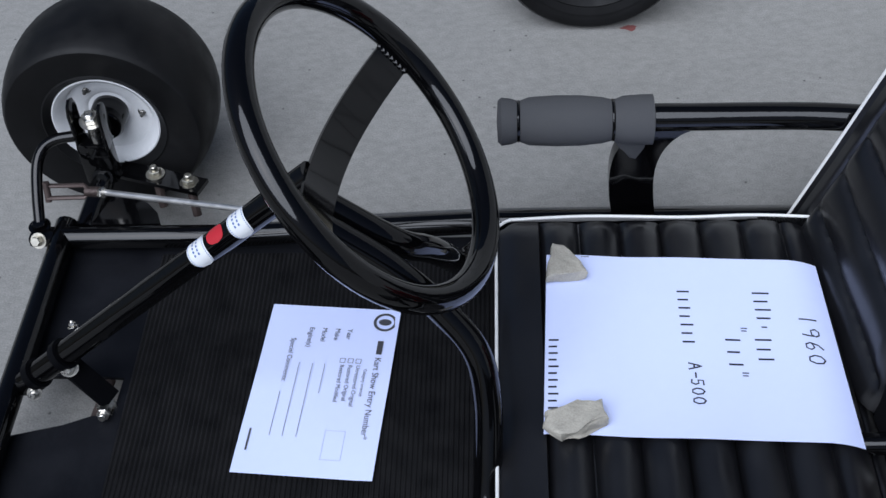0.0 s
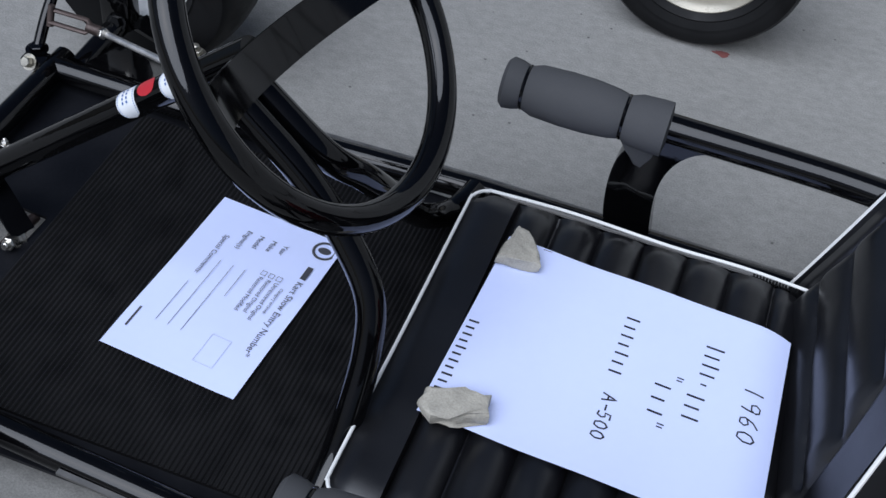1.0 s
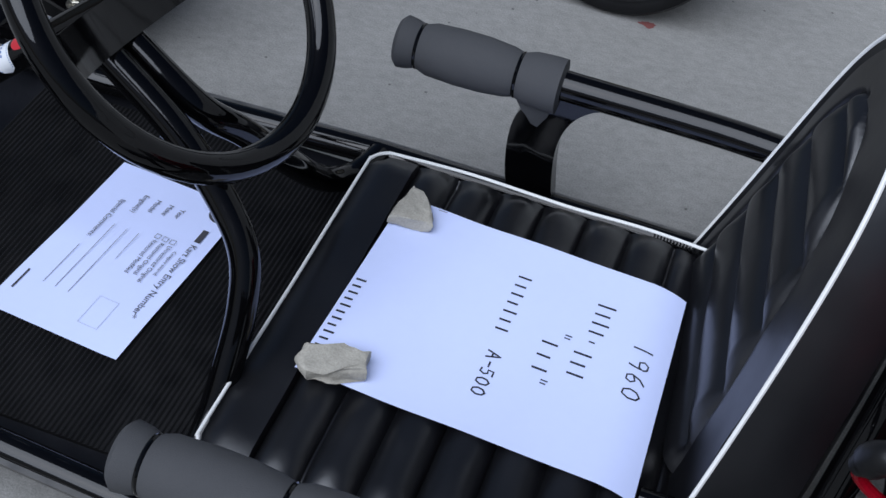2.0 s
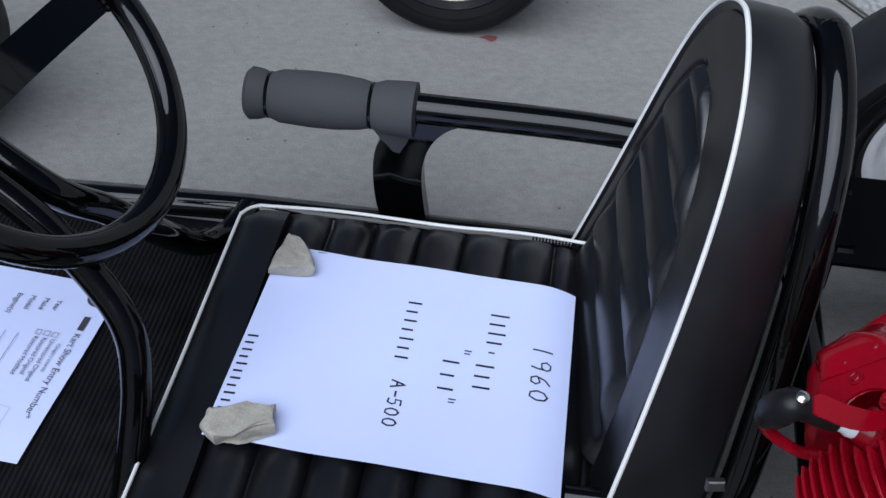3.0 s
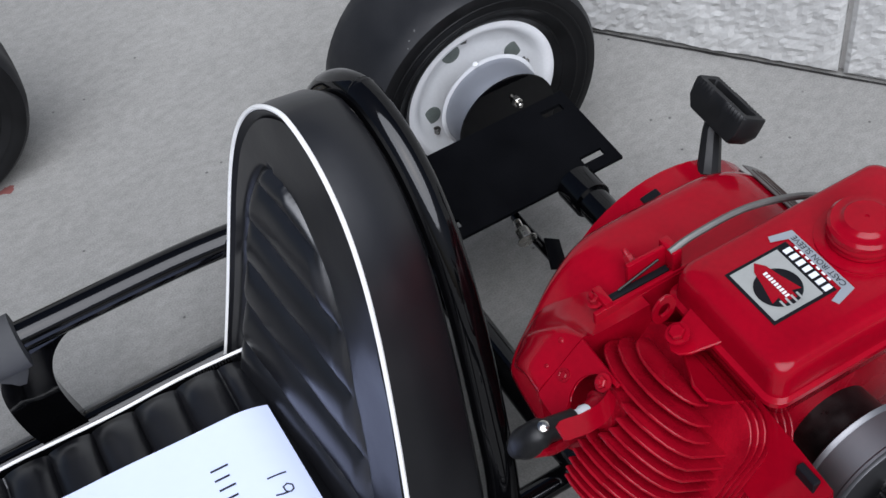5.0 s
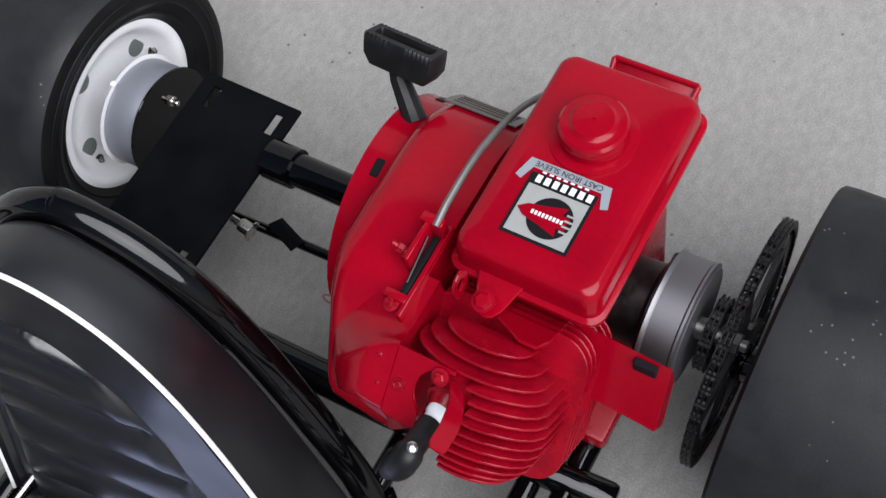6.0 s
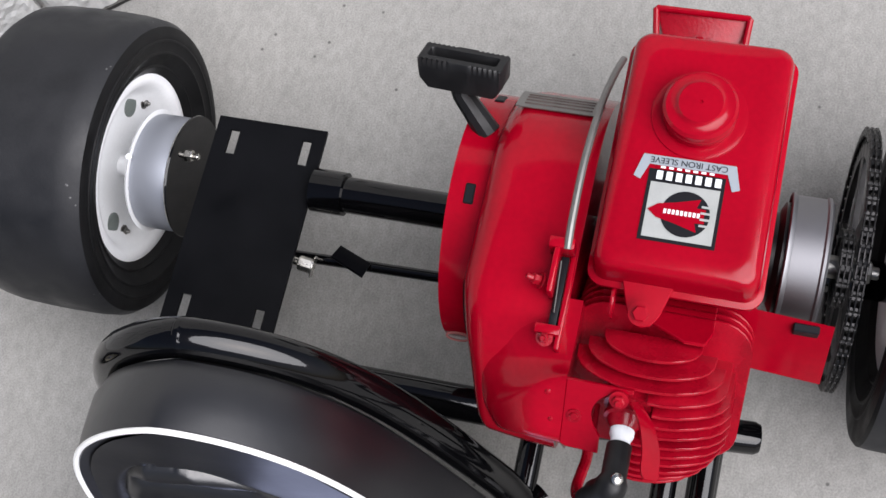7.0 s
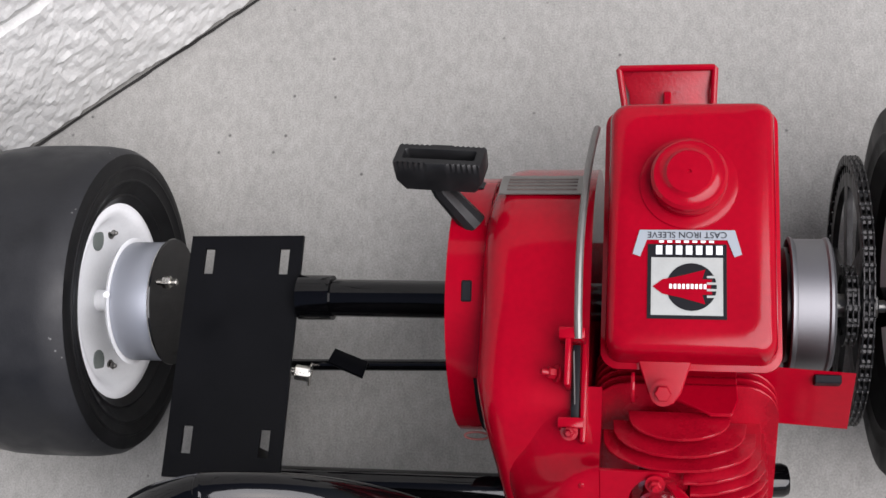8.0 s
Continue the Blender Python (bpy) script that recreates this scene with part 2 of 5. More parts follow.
def prism(bm, outline, m, depth, bevel=0.0, seg=2):
    """An outline in the x, y of m, raised along its z."""
    a = [bm.verts.new(m @ Vector((x, y, 0))) for x, y in outline]
    b = [bm.verts.new(m @ Vector((x, y, depth))) for x, y in outline]
    faces = [bm.faces.new(a[::-1]), bm.faces.new(b)]
    n = len(a)
    for k in range(n):
        faces.append(bm.faces.new((a[k], a[(k + 1) % n], b[(k + 1) % n], b[k])))
    if bevel:
        rim = {e for f in faces[:2] for e in f.edges}
        bmesh.ops.bevel(bm, geom=list(rim), offset=bevel, segments=seg, affect="EDGES", profile=0.5)
    return bm


def block(bm, lo, hi, bevel=0.002, seg=2, m=None):
    lo, hi = Vector(lo), Vector(hi)
    r = bmesh.ops.create_cube(bm, size=1)
    mm = Matrix.Translation((lo + hi) / 2) @ Matrix.Diagonal((*(hi - lo), 1))
    bmesh.ops.transform(bm, matrix=(m @ mm) if m else mm, verts=r["verts"])
    if bevel:
        edges = {e for v in r["verts"] for e in v.link_edges}
        bmesh.ops.bevel(bm, geom=list(edges), offset=bevel, segments=seg, affect="EDGES", profile=0.5)
    return bm


def hexbolt(bm, at, axis, r=0.008, h=0.006, washer=True, stud=0.004):
    m = Matrix.Translation(at) @ frame_of(axis)
    z = 0.0
    if washer:
        lathe(bm, [(0, 0), (r * 1.5, 0), (r * 1.5, 0.0012), (0, 0.0012)], m, 20)
        z = 0.0012
    prism(bm, [(r * math.cos(k * math.pi / 3), r * math.sin(k * math.pi / 3)) for k in range(6)], m @ Matrix.Translation((0, 0, z)), h, 0.0008, 1)
    if stud:
        lathe(bm, [(0, z + h), (r * 0.55, z + h), (r * 0.55, z + h + stud), (r * 0.4, z + h + stud + 0.001), (0, z + h + stud + 0.001)], m, 14)
    return bm


def rounded(w, h, r, n=5):
    """A rectangle with round corners, about the origin."""
    out = []
    for cx, cy, a0 in ((w / 2 - r, h / 2 - r, 0), (-w / 2 + r, h / 2 - r, 90), (-w / 2 + r, -h / 2 + r, 180), (w / 2 - r, -h / 2 + r, 270)):
        for k in range(n + 1):
            a = radians(a0 + 90 * k / n)
            out.append((cx + r * math.cos(a), cy + r * math.sin(a)))
    return out


def B():
    return bmesh.new()


def ringed(outlines):
    """Skins outlines of equal count, given as lists of points; closes the last."""
    bm = B()
    rr = [[bm.verts.new(q) for q in o] for o in outlines]
    for a, b in zip(rr, rr[1:]):
        for k in range(len(a)):
            bm.faces.new((a[k], a[(k + 1) % len(a)], b[(k + 1) % len(b)], b[k]))
    bm.faces.new(rr[-1])
    bm.faces.new(rr[0][::-1])
    return bm


YC = 0.588   # the seat's middle line
YF = 0.573   # the frame's middle line


def opp(y):
    return 2 * YF - y


# ---- ground ----
bm = B()
g = 30.0
# the slab ends at a slanting joint behind the kart; beyond it lies the rough slab
EDGE_A, EDGE_B = Vector((1.043, 1.045, 0)), Vector((1.298, 0.700, 0))
along = (EDGE_B - EDGE_A).normalized()
out = Vector((-along.y, along.x, 0))
if out.x < 0:
    out = -out
mid = (EDGE_A + EDGE_B) / 2
corners = [mid + along * a + out * b for a, b in ((-60, -100), (60, -100), (60, 60), (-60, 60))]
bm.faces.new([bm.verts.new(c) for c in corners])
ground = tagged(part("ground", bm, CONCRETE), "smooth pale grey broom-finished concrete slab under the karts", "ground", kind="structure")
rng = random.Random(21)
bm = B()
bm.faces.new([bm.verts.new((0.300 + (0.011 + rng.uniform(-0.004, 0.003)) * math.cos(a), 1.25 + (0.007 + rng.uniform(-0.003, 0.003)) * math.sin(a), 0.0006)) for a in [2 * math.pi * k / 18 for k in range(18)]])
part("stain", bm, RUSTSTAIN, ground, "small dark red stain on the concrete")
bm = B()
rng = random.Random(8)
cut = [(-1.0 + 0.0125 * k, rng.uniform(0.0001, 0.0016)) for k in range(161)]
for (a0, w0), (a1, w1) in zip(cut, cut[1:]):
    bm.faces.new([bm.verts.new(mid + along * a + out * b + Vector((0, 0, 0.0012))) for a, b in ((a0, 0.0015 - w0), (a1, 0.0015 - w1), (a1, 0.0045), (a0, 0.0045))])
tagged(part("slab_joint", bm, JOINT), "dark broken joint between slab and wall", "joint", kind="structure")
# split-face block wall that stands on the joint
BL, BH = 0.39, 0.195
J0 = (Vector((1.226, 0.806, 0)) - mid).dot(along)
wf = Matrix((along, out, Vector((0, 0, 1)))).transposed().to_4x4()
wf.translation = mid + out * 0.007
bm = B()
block(bm, (-4.0, 0.012, 0.0), (4.0, 0.2, 1.2), 0, m=wf)
wall = tagged(part("wall_north", bm, MORTAR), "light grey split-face concrete block wall behind the karts", "wall", kind="structure")
variants = []
for k in range(5):
    bm = B()
    nu, nv = 64, 32
    grid = []
    for i in range(nu + 1):
        line = []
        for j in range(nv + 1):
            u, v = BL * (i / nu) - BL / 2, BH * (j / nv) - BH / 2
            q = Vector((u * 40 + 17 * k, v * 40, 3.3 * k))
            d = 0.0034 * noise.noise(q * 0.35) + 0.0018 * abs(noise.noise(q * 0.9)) + 0.0017 * noise.noise(q * 2.1) + 0.0017 * noise.noise(q * 4.7) + 0.0045
            e = min(BL / 2 - abs(u), BH / 2 - abs(v))
            if e < 0.006:
                d = -0.001
            line.append(bm.verts.new((u * (1 - 0.007 / BL), -d, v * (1 - 0.007 / BH))))
        grid.append(line)
    for i in range(nu):
        for j in range(nv):
            bm.faces.new((grid[i][j], grid[i + 1][j], grid[i + 1][j + 1], grid[i][j + 1]))
    rimv = [grid[i][0] for i in range(nu + 1)] + [grid[nu][j] for j in range(1, nv + 1)] + [grid[i][nv] for i in range(nu - 1, -1, -1)] + [grid[0][j] for j in range(nv - 1, 0, -1)]
    backv = [bm.verts.new((v.co.x, 0.02, v.co.z)) for v in rimv]
    for i in range(len(rimv)):
        bm.faces.new((rimv[i], rimv[(i + 1) % len(rimv)], backv[(i + 1) % len(rimv)], backv[i]))
    variants.append(bm)
meshes = []
for bm in variants:
    bmesh.ops.recalc_face_normals(bm, faces=bm.faces)
    me = bpy.data.meshes.new("block")
    bm.to_mesh(me)
    bm.free()
    me.materials.append(SPLITFACE)
    meshes.append(me)
rng = random.Random(5)
for row in range(6):
    for colu in range(-9, 10):
        c = J0 + BL / 2 + BL * colu + (BL / 2 if row % 2 else 0)
        if abs(c) > 3.8:
            continue
        ob = new("block", rng.choice(meshes))
        ob.parent = wall
        at = wf @ Vector((c, 0, BH * (row + 0.5)))
        ob.location = at - PLACE[wall]
        ob.rotation_euler = wf.to_euler()

# ---- the kart ----
kart = thing("go_kart", (0.2, YC, 0.0), "vintage go-kart with glossy black tube frame and red engine", "go-kart")

# frame rails, front and cross tubes
RZ, RR = 0.058, 0.0135
for y0, y1 in ((0.788, 0.806), (opp(0.788), opp(0.806))):
    part("side_rail", tube(B(), [(-0.385, y0, RZ), (-0.2, y0, RZ), (0.1, y1, RZ), (0.62, y1, RZ), (0.66, y1, 0.07)], RR), GLOSS, kart)
    part("rail_lip", strap(B(), [(-0.1, y0 + (0.022 if y0 > YC else -0.022), RZ + 0.004), (0.1, y1 + (0.014 if y0 > YC else -0.014), RZ + 0.004), (0.45, y1 + (0.014 if y0 > YC else -0.014), RZ + 0.004)], 0.005, 0.003, (0, 1, 0)), ALU, kart, "dull bright edge strip along the floor pan")
part("front_tube", tube(B(), [(-0.385, opp(0.81), RZ), (-0.385, 0.81, RZ)], RR), GLOSS, kart)
part("cross_tube", tube(B(), [(0.6695, 0.2985, 0.0762), (0.6694, 0.3000, 0.0763), (0.669, 0.3045, 0.077), (0.664, 0.36, 0.084), (0.652, 0.44, 0.102), (0.644, 0.50, 0.115), (0.642, 0.82, 0.115)], [0.009, 0.0125, 0.0145, 0.0148, 0.0152, 0.0160, 0.0160], 22), GLOSS, kart)
legs = [(0.098, 0.405, 0.040), (0.101, 0.436, 0.065), (0.103, 0.462, 0.100), (0.103, 0.492, 0.142), (0.094, 0.516, 0.180), (0.066, 0.534, 0.215), (0.020, 0.550, 0.258), (-0.045, 0.562, 0.305)]
far_leg = [(-0.045, 0.589, 0.305), (0.020, 0.583, 0.258), (0.048, 0.607, 0.222), (0.062, 0.640, 0.178), (0.068, 0.680, 0.128), (0.072, 0.714, 0.090), (0.080, 0.738, 0.070), (0.091, 0.757, 0.063), (0.099, 0.776, 0.063), (0.104, 0.800, 0.062)]
for way in (legs, far_leg):
    part("column_support", tube(B(), spline(way), 0.0132, 18), GLOSS, kart, "glossy black bent tube from column to floor")

# floor pan and ribbed mat, with the cut-out for the steering
pan = [(-0.386, 0.801), (-0.386, 0.602), (-0.312, 0.602), (-0.279, 0.600), (-0.281, 0.553), (-0.303, 0.551), (-0.330, 0.540), (-0.386, 0.526), (-0.386, opp(0.801)), (0.45, opp(0.801)), (0.45, 0.801)]
part("floor_pan", prism(B(), pan, Matrix.Translation((0, 0, 0.035)), 0.004), PANPAINT, kart, "black painted steel floor pan")
bm = B()


def mat_strip(y0, y1, x0, x1):
    """Ribs that run across the kart, 5 mm apart."""
    prev = None
    n = int((x1 - x0) / 0.005)
    for k in range(n * 4 + 1):
        x = x0 + (x1 - x0) * k / (n * 4)
        z = (0.0425, 0.0438, 0.0438, 0.0425)[k % 4]
        cur = [bm.verts.new(q) for q in ((x, y0, z), (x, y1, z), (x, y1, 0.038), (x, y0, 0.038))]
        if prev:
            for i in range(4):
                bm.faces.new((prev[i], prev[(i + 1) % 4], cur[(i + 1) % 4], cur[i]))
        prev = cur
    return prev


mat_strip(0.383, 0.774, -0.270, 0.125)
part("floor_mat", bm, MATT, kart, "black ribbed rubber floor mat")

# ---- seat ----
SX0, SX1, SY0, SY1, SZ = 0.112, 0.492, 0.380, 0.768, 0.10
bm = B()
nx, ny = 290, 40
top = []
for i in range(nx + 1):
    line = []
    for k in range(ny + 1):
        u, v = i / nx, k / ny
        x, y = SX0 + (SX1 - SX0) * u, SY0 + (SY1 - SY0) * v
        edge = min(u, 1 - u) * (SX1 - SX0)
        edgey = min(v, 1 - v) * (SY1 - SY0)
        z = SZ - 0.006 * math.exp(-(edge / 0.012) ** 2) - 0.006 * math.exp(-(edgey / 0.012) ** 2)
        if x > SX0 + 0.045:
            ph = (x - SX0 - 0.045) / 0.0435
            w = abs(math.sin(math.pi * ph))
            z += (0.0165 * w ** 0.42 - 0.0152) * (0.35 + 0.65 * min(1, edgey / 0.010))
        z += 0.0012 * noise.noise(Vector((x * 30, y * 30, 0)))
        z -= 0.022 * min(1.5, max(0.0, (x - 0.410) / 0.045)) ** 2
        # rounded corners
        cu = max(0.0, 0.022 - edge) if u < 0.5 else 0.0
        cv = max(0.0, 0.022 - edgey)
        over = math.hypot(cu, cv) / 0.022
        if over > 1:
            x += cu * (1 - 1 / over)
            y += cv * (1 - 1 / over) * (1 if v < 0.5 else -1)
        line.append(bm.verts.new((x, y, z)))
    top.append(line)
for i in range(nx):
    for k in range(ny):
        bm.faces.new((top[i][k], top[i + 1][k], top[i + 1][k + 1], top[i][k + 1]))
ring = [top[i][0] for i in range(nx + 1)] + [top[nx][k] for k in range(1, ny + 1)] + [top[i][ny] for i in range(nx - 1, -1, -1)] + [top[0][k] for k in range(ny - 1, 0, -1)]
low = [bm.verts.new((v.co.x, v.co.y, 0.045)) for v in ring]
for k in range(len(ring)):
    k2 = (k + 1) % len(ring)
    bm.faces.new((ring[k], ring[k2], low[k2], low[k]))
cushion = part("seat_cushion", bm, VINYL, kart, "black pleated vinyl seat cushion")
pw = [(SX0 - 0.001, (SY0 + SY1) / 2, SZ - 0.003), (SX0 - 0.001, SY1 - 0.1, SZ - 0.002)]
pw += [(SX0 - 0.001 + 0.022 * (1 - math.cos(radians(a))), SY1 + 0.001 - 0.022 * (1 - math.sin(radians(a))), SZ - 0.002) for a in (0, 18, 36, 54, 72, 90)]
pw += [(SX0 + 0.1, SY1 + 0.002, SZ + 0.001), (SX0 + 0.2, SY1 + 0.001, SZ - 0.001), (SX0 + 0.28, SY1 + 0.002, SZ), (SX1 - 0.010, SY1 + 0.001, SZ - 0.005)]
part("piping", tube(B(), spline(pw), 0.0017, 8), PIPING, cushion, "white seat piping")
part("piping", tube(B(), spline([(q[0], SY0 + SY1 - q[1], q[2]) for q in pw]), 0.0017, 8), PIPING, cushion)

# ribbed welt along the far edge beside the backrest
bm = B()
for k in range(12, 30):
    block(bm, (0.357 + 0.0032 * k, SY1 + 0.003, SZ - 0.012), (0.3588 + 0.0032 * k, SY1 + 0.010, SZ - 0.006 - 0.0001 * k), 0)
part("ribbed_welt", bm, BOOT, cushion, "black ribbed welt below the piping")

# seat back: an arched, thick cushion that leans rearwards
WB, ZT, YB = 0.1365, 0.4177, 0.6346


def half_at(z):
    """Half the width of the tapering seat back at a height."""
    return WB * (1 - min(1.0, z / ZT) ** 9.88) ** (1 / 1.595) * (1 - 1.732 * (min(z, ZT) - 0.2))


def arch(shrink=0.0):
    """The outline of the seat back as (y, z), from one foot over the top to the other."""
    zs = [0.070 + 0.24 * k / 24 for k in range(24)] + [ZT * (1 - 0.258 * (1 - k / 40) ** 3.2) for k in range(41)]
    one = [(max(0.0, half_at(z) - shrink), z - (shrink if z > 0.1 else 0) * (1 - min(1, half_at(z) / 0.13))) for z in zs]
    return [(YB + h, z) for h, z in one] + [(YB - h, z) for h, z in one[-2::-1]]


def back_at(y, z, depth):
    """The cushion is a wedge, thicker towards its foot."""
    side = y - YB
    if depth > 0.01:
        depth *= 1.08 - 0.30 * max(0.0, min(1.0, (z - 0.12) / 0.29))
    return Vector((0.4623 + 0.2663 * (z - 0.1) - 0.111 * (z - 0.1) ** 2 - 0.0295 * side * (z - 0.25) - 0.1348 * side + depth * 0.965, y + 0.1705 * (z - 0.1) + 0.10 * depth, z - 0.22 * depth))


bm = B()
layers = []
for shrink, depth in ((0.010, 0.004), (0.003, 0.0), (0.0, 0.003), (-0.001, 0.02), (-0.001, 0.052), (0.003, 0.067), (0.012, 0.074)):
    layers.append([bm.verts.new(back_at(y, z, depth)) for y, z in arch(shrink)])
for a, b in zip(layers, layers[1:]):
    for k in range(len(a) - 1):
        bm.faces.new((a[k], a[k + 1], b[k + 1], b[k]))
bm.faces.new(layers[-1])
# front panel: a plain border, wider on one side, round an arched field of level pleats
steps, levels = 120, 160
prev = None
zb, zt = 0.070, ZT - 0.008
for k in range(levels + 1):
    z = zb + (zt - zb) * k / levels
    hw = max(0.003, half_at(z + 0.006) - 0.008)
    top_ = max(0.0, 1 - (z / 0.350) ** 12) ** 0.5
    lo_, hi_ = -(half_at(z) - 0.066) * top_ + 0.035 * (1 - top_), (half_at(z) - 0.026) * top_ + 0.035 * (1 - top_)
    line = []
    for i in range(steps + 1):
        y = YB + hw * (2 * i / steps - 1)
        border = min(y - YB - lo_, hi_ - (y - YB), 0.350 - z)
        ph = (z - 0.012 * (y - YB) / 0.1 - 0.05) / 0.053
        w = abs(math.sin(math.pi * ph))
        puff = 0.0075 - 0.0125 * w ** 0.5
        edge = max(0.0, min(1.0, border / 0.016))
        edge = edge * edge * (3 - 2 * edge)
        d = 0.0015 * (1 - edge) + puff * edge * 1.15
        d += 0.0040 * math.exp(-(border / 0.0028) ** 2)
        d += 0.0014 * noise.noise(Vector((y * 22, z * 22, 4)))
        line.append(bm.verts.new(back_at(y, z, d)))
    if prev:
        for i in range(steps):
            bm.faces.new((prev[i], prev[i + 1], line[i + 1], line[i]))
    prev = line
bmesh.ops.remove_doubles(bm, verts=bm.verts, dist=0.0004)
seat_back = part("seat_back", bm, VINYL, kart, "black vinyl arched backrest with sewn pleats")
part("piping", tube(B(), [back_at(y, z, 0.0005) for y, z in arch(0.0005)], 0.0021, 8), PIPING, seat_back, "white backrest piping")
# tube hoop behind the seat back
ar = arch(0.004)
mid_ = len(ar) // 2
pick = list(range(2, mid_ - 8, 5)) + [mid_ - 7, mid_ - 3, mid_, mid_ + 3, mid_ + 7] + list(range(len(ar) - 3, mid_ + 8, -5))[::-1]
hoop = [back_at(*ar[k], 0.0895) for k in pick]
hoop_way = spline([Vector((0.585, hoop[0].y + 0.012, 0.062))] + hoop + [Vector((0.585, hoop[-1].y - 0.012, 0.062))], 6)
part("seat_hoop", tube(B(), hoop_way, 0.0142, 18, up=(1, 0, 0)), GLOSS, kart, "glossy black tube hoop behind the backrest")

part("hoop_clip", prism(B(), [(-0.007, -0.004), (0.007, -0.004), (0.006, 0.004), (-0.006, 0.004)], Matrix.Translation((0.5474, 0.4295, 0.200)) @ pose(0, 0, 0, 70, 0, 10), 0.007, 0.001, 1), STEEL, kart)

# ---- side handles with foam grips ----
for far in (True, False):
    yy = 0.808
    Y = (lambda v: v) if far else (lambda v: 1.101 - v)
    tail = [(0.52, Y(yy - 0.012), 0.203), (0.565, Y(yy - 0.05), 0.2), (0.60, Y(yy - 0.085), 0.196)] if far else [(0.52, Y(yy - 0.004), 0.200), (0.555, Y(yy - 0.012), 0.17), (0.57, Y(yy - 0.016), 0.075)]
    part("handle_rail", tube(B(), spline([(0.118, Y(yy), 0.207), (0.30, Y(yy), 0.207), (0.45, Y(yy), 0.205)] + tail), 0.0148), GLOSS, kart)
    prof = [(0.0, -0.002), (0.019, -0.001), (0.0225, 0.003), (0.0215, 0.012), (0.0195, 0.019), (0.0165, 0.0195), (0.0165, 0.022), (0.0195, 0.0225), (0.0225, 0.032), (0.0238, 0.06), (0.0235, 0.085), (0.0215, 0.108), (0.0195, 0.117), (0.0165, 0.1175), (0.0165, 0.120), (0.0195, 0.1205), (0.0225, 0.13), (0.0235, 0.15), (0.0235, 0.16), (0.013, 0.162)]
    grip = part("foam_grip", lathe(B(), prof, Matrix.Translation((0.115, Y(yy - 0.002), 0.206)) @ frame_of((1, 0, 0)) @ Matrix.Diagonal((1.12, 1.12, 1, 1)), 28), FOAM, kart, "charcoal grey foam hand grip")
    for gx in (0.1358, 0.2338):
        part("grip_ring", tube(B(), [(gx, Y(yy - 0.002) + 0.0206 * math.cos(2 * math.pi * k / 32), 0.206 + 0.0206 * math.sin(2 * math.pi * k / 32)) for k in range(32)], 0.0019, 8, closed=True), GLOSS, grip)
    drop = [(-0.002, 0.010), (0.036, 0.012), (0.035, -0.010), (0.030, -0.028), (0.022, -0.043), (0.014, -0.041), (0.004, -0.026), (-0.006, -0.014)]
    bm = prism(B(), [(0.239 + a, 0.200 + b) for a, b in drop], Matrix(((1, 0, 0, 0), (0, 0, 1, Y(yy) - 0.011), (0, 1, 0, 0), (0, 0, 0, 1))), 0.022, 0.004)
    part("grip_tail", bm, FOAM, grip)
    front_ = spline([(0.326, 0.200, 0), (0.306, 0.190, 0), (0.291, 0.172, 0), (0.283, 0.145, 0), (0.283, 0.11, 0), (0.290, 0.055, 0)], 5)
    rear_ = spline([(0.246, 0.055, 0), (0.237, 0.09, 0), (0.234, 0.13, 0), (0.237, 0.16, 0), (0.246, 0.182, 0), (0.250, 0.205, 0)], 5)
    gus = [(q[0], q[1]) for q in front_ + rear_] + [(0.326, 0.205)]
    part("handle_bracket", prism(B(), gus, Matrix(((1, 0, 0, 0), (0, 0, 1, Y(yy) - 0.009), (0, 1, 0, 0), (0, 0, 0, 1))), 0.018, 0.002, 2), GLOSS, kart)

# ---- steering ----
AX = Vector((0.761, -0.048, 0.647)).normalized()
COL0, COL1 = Vector((-0.375, 0.5778, 0.058)), Vector((-0.045, 0.5907, 0.3328))
colm = Matrix.Translation(COL0) @ frame_of(COL1 - COL0)
LC = (COL1 - COL0).length
bm = lathe(B(), [(0, 0), (0.013, 0), (0.013, LC), (0, LC)], colm, 24)
column = part("steering_column", bm, GLOSS, kart, "glossy black steering column tube")
for h in (0.020, 0.066):
    part("clamp", lathe(B(), [(0.0128, h), (0.0165, h), (0.0165, h + 0.009), (0.0128, h + 0.009)], colm, 20, True), BLACKPLATE, column)
oval = lambda q: (1 - abs(2 * q - 1) ** 2.6) ** 0.5 * 0.92 + 0.08
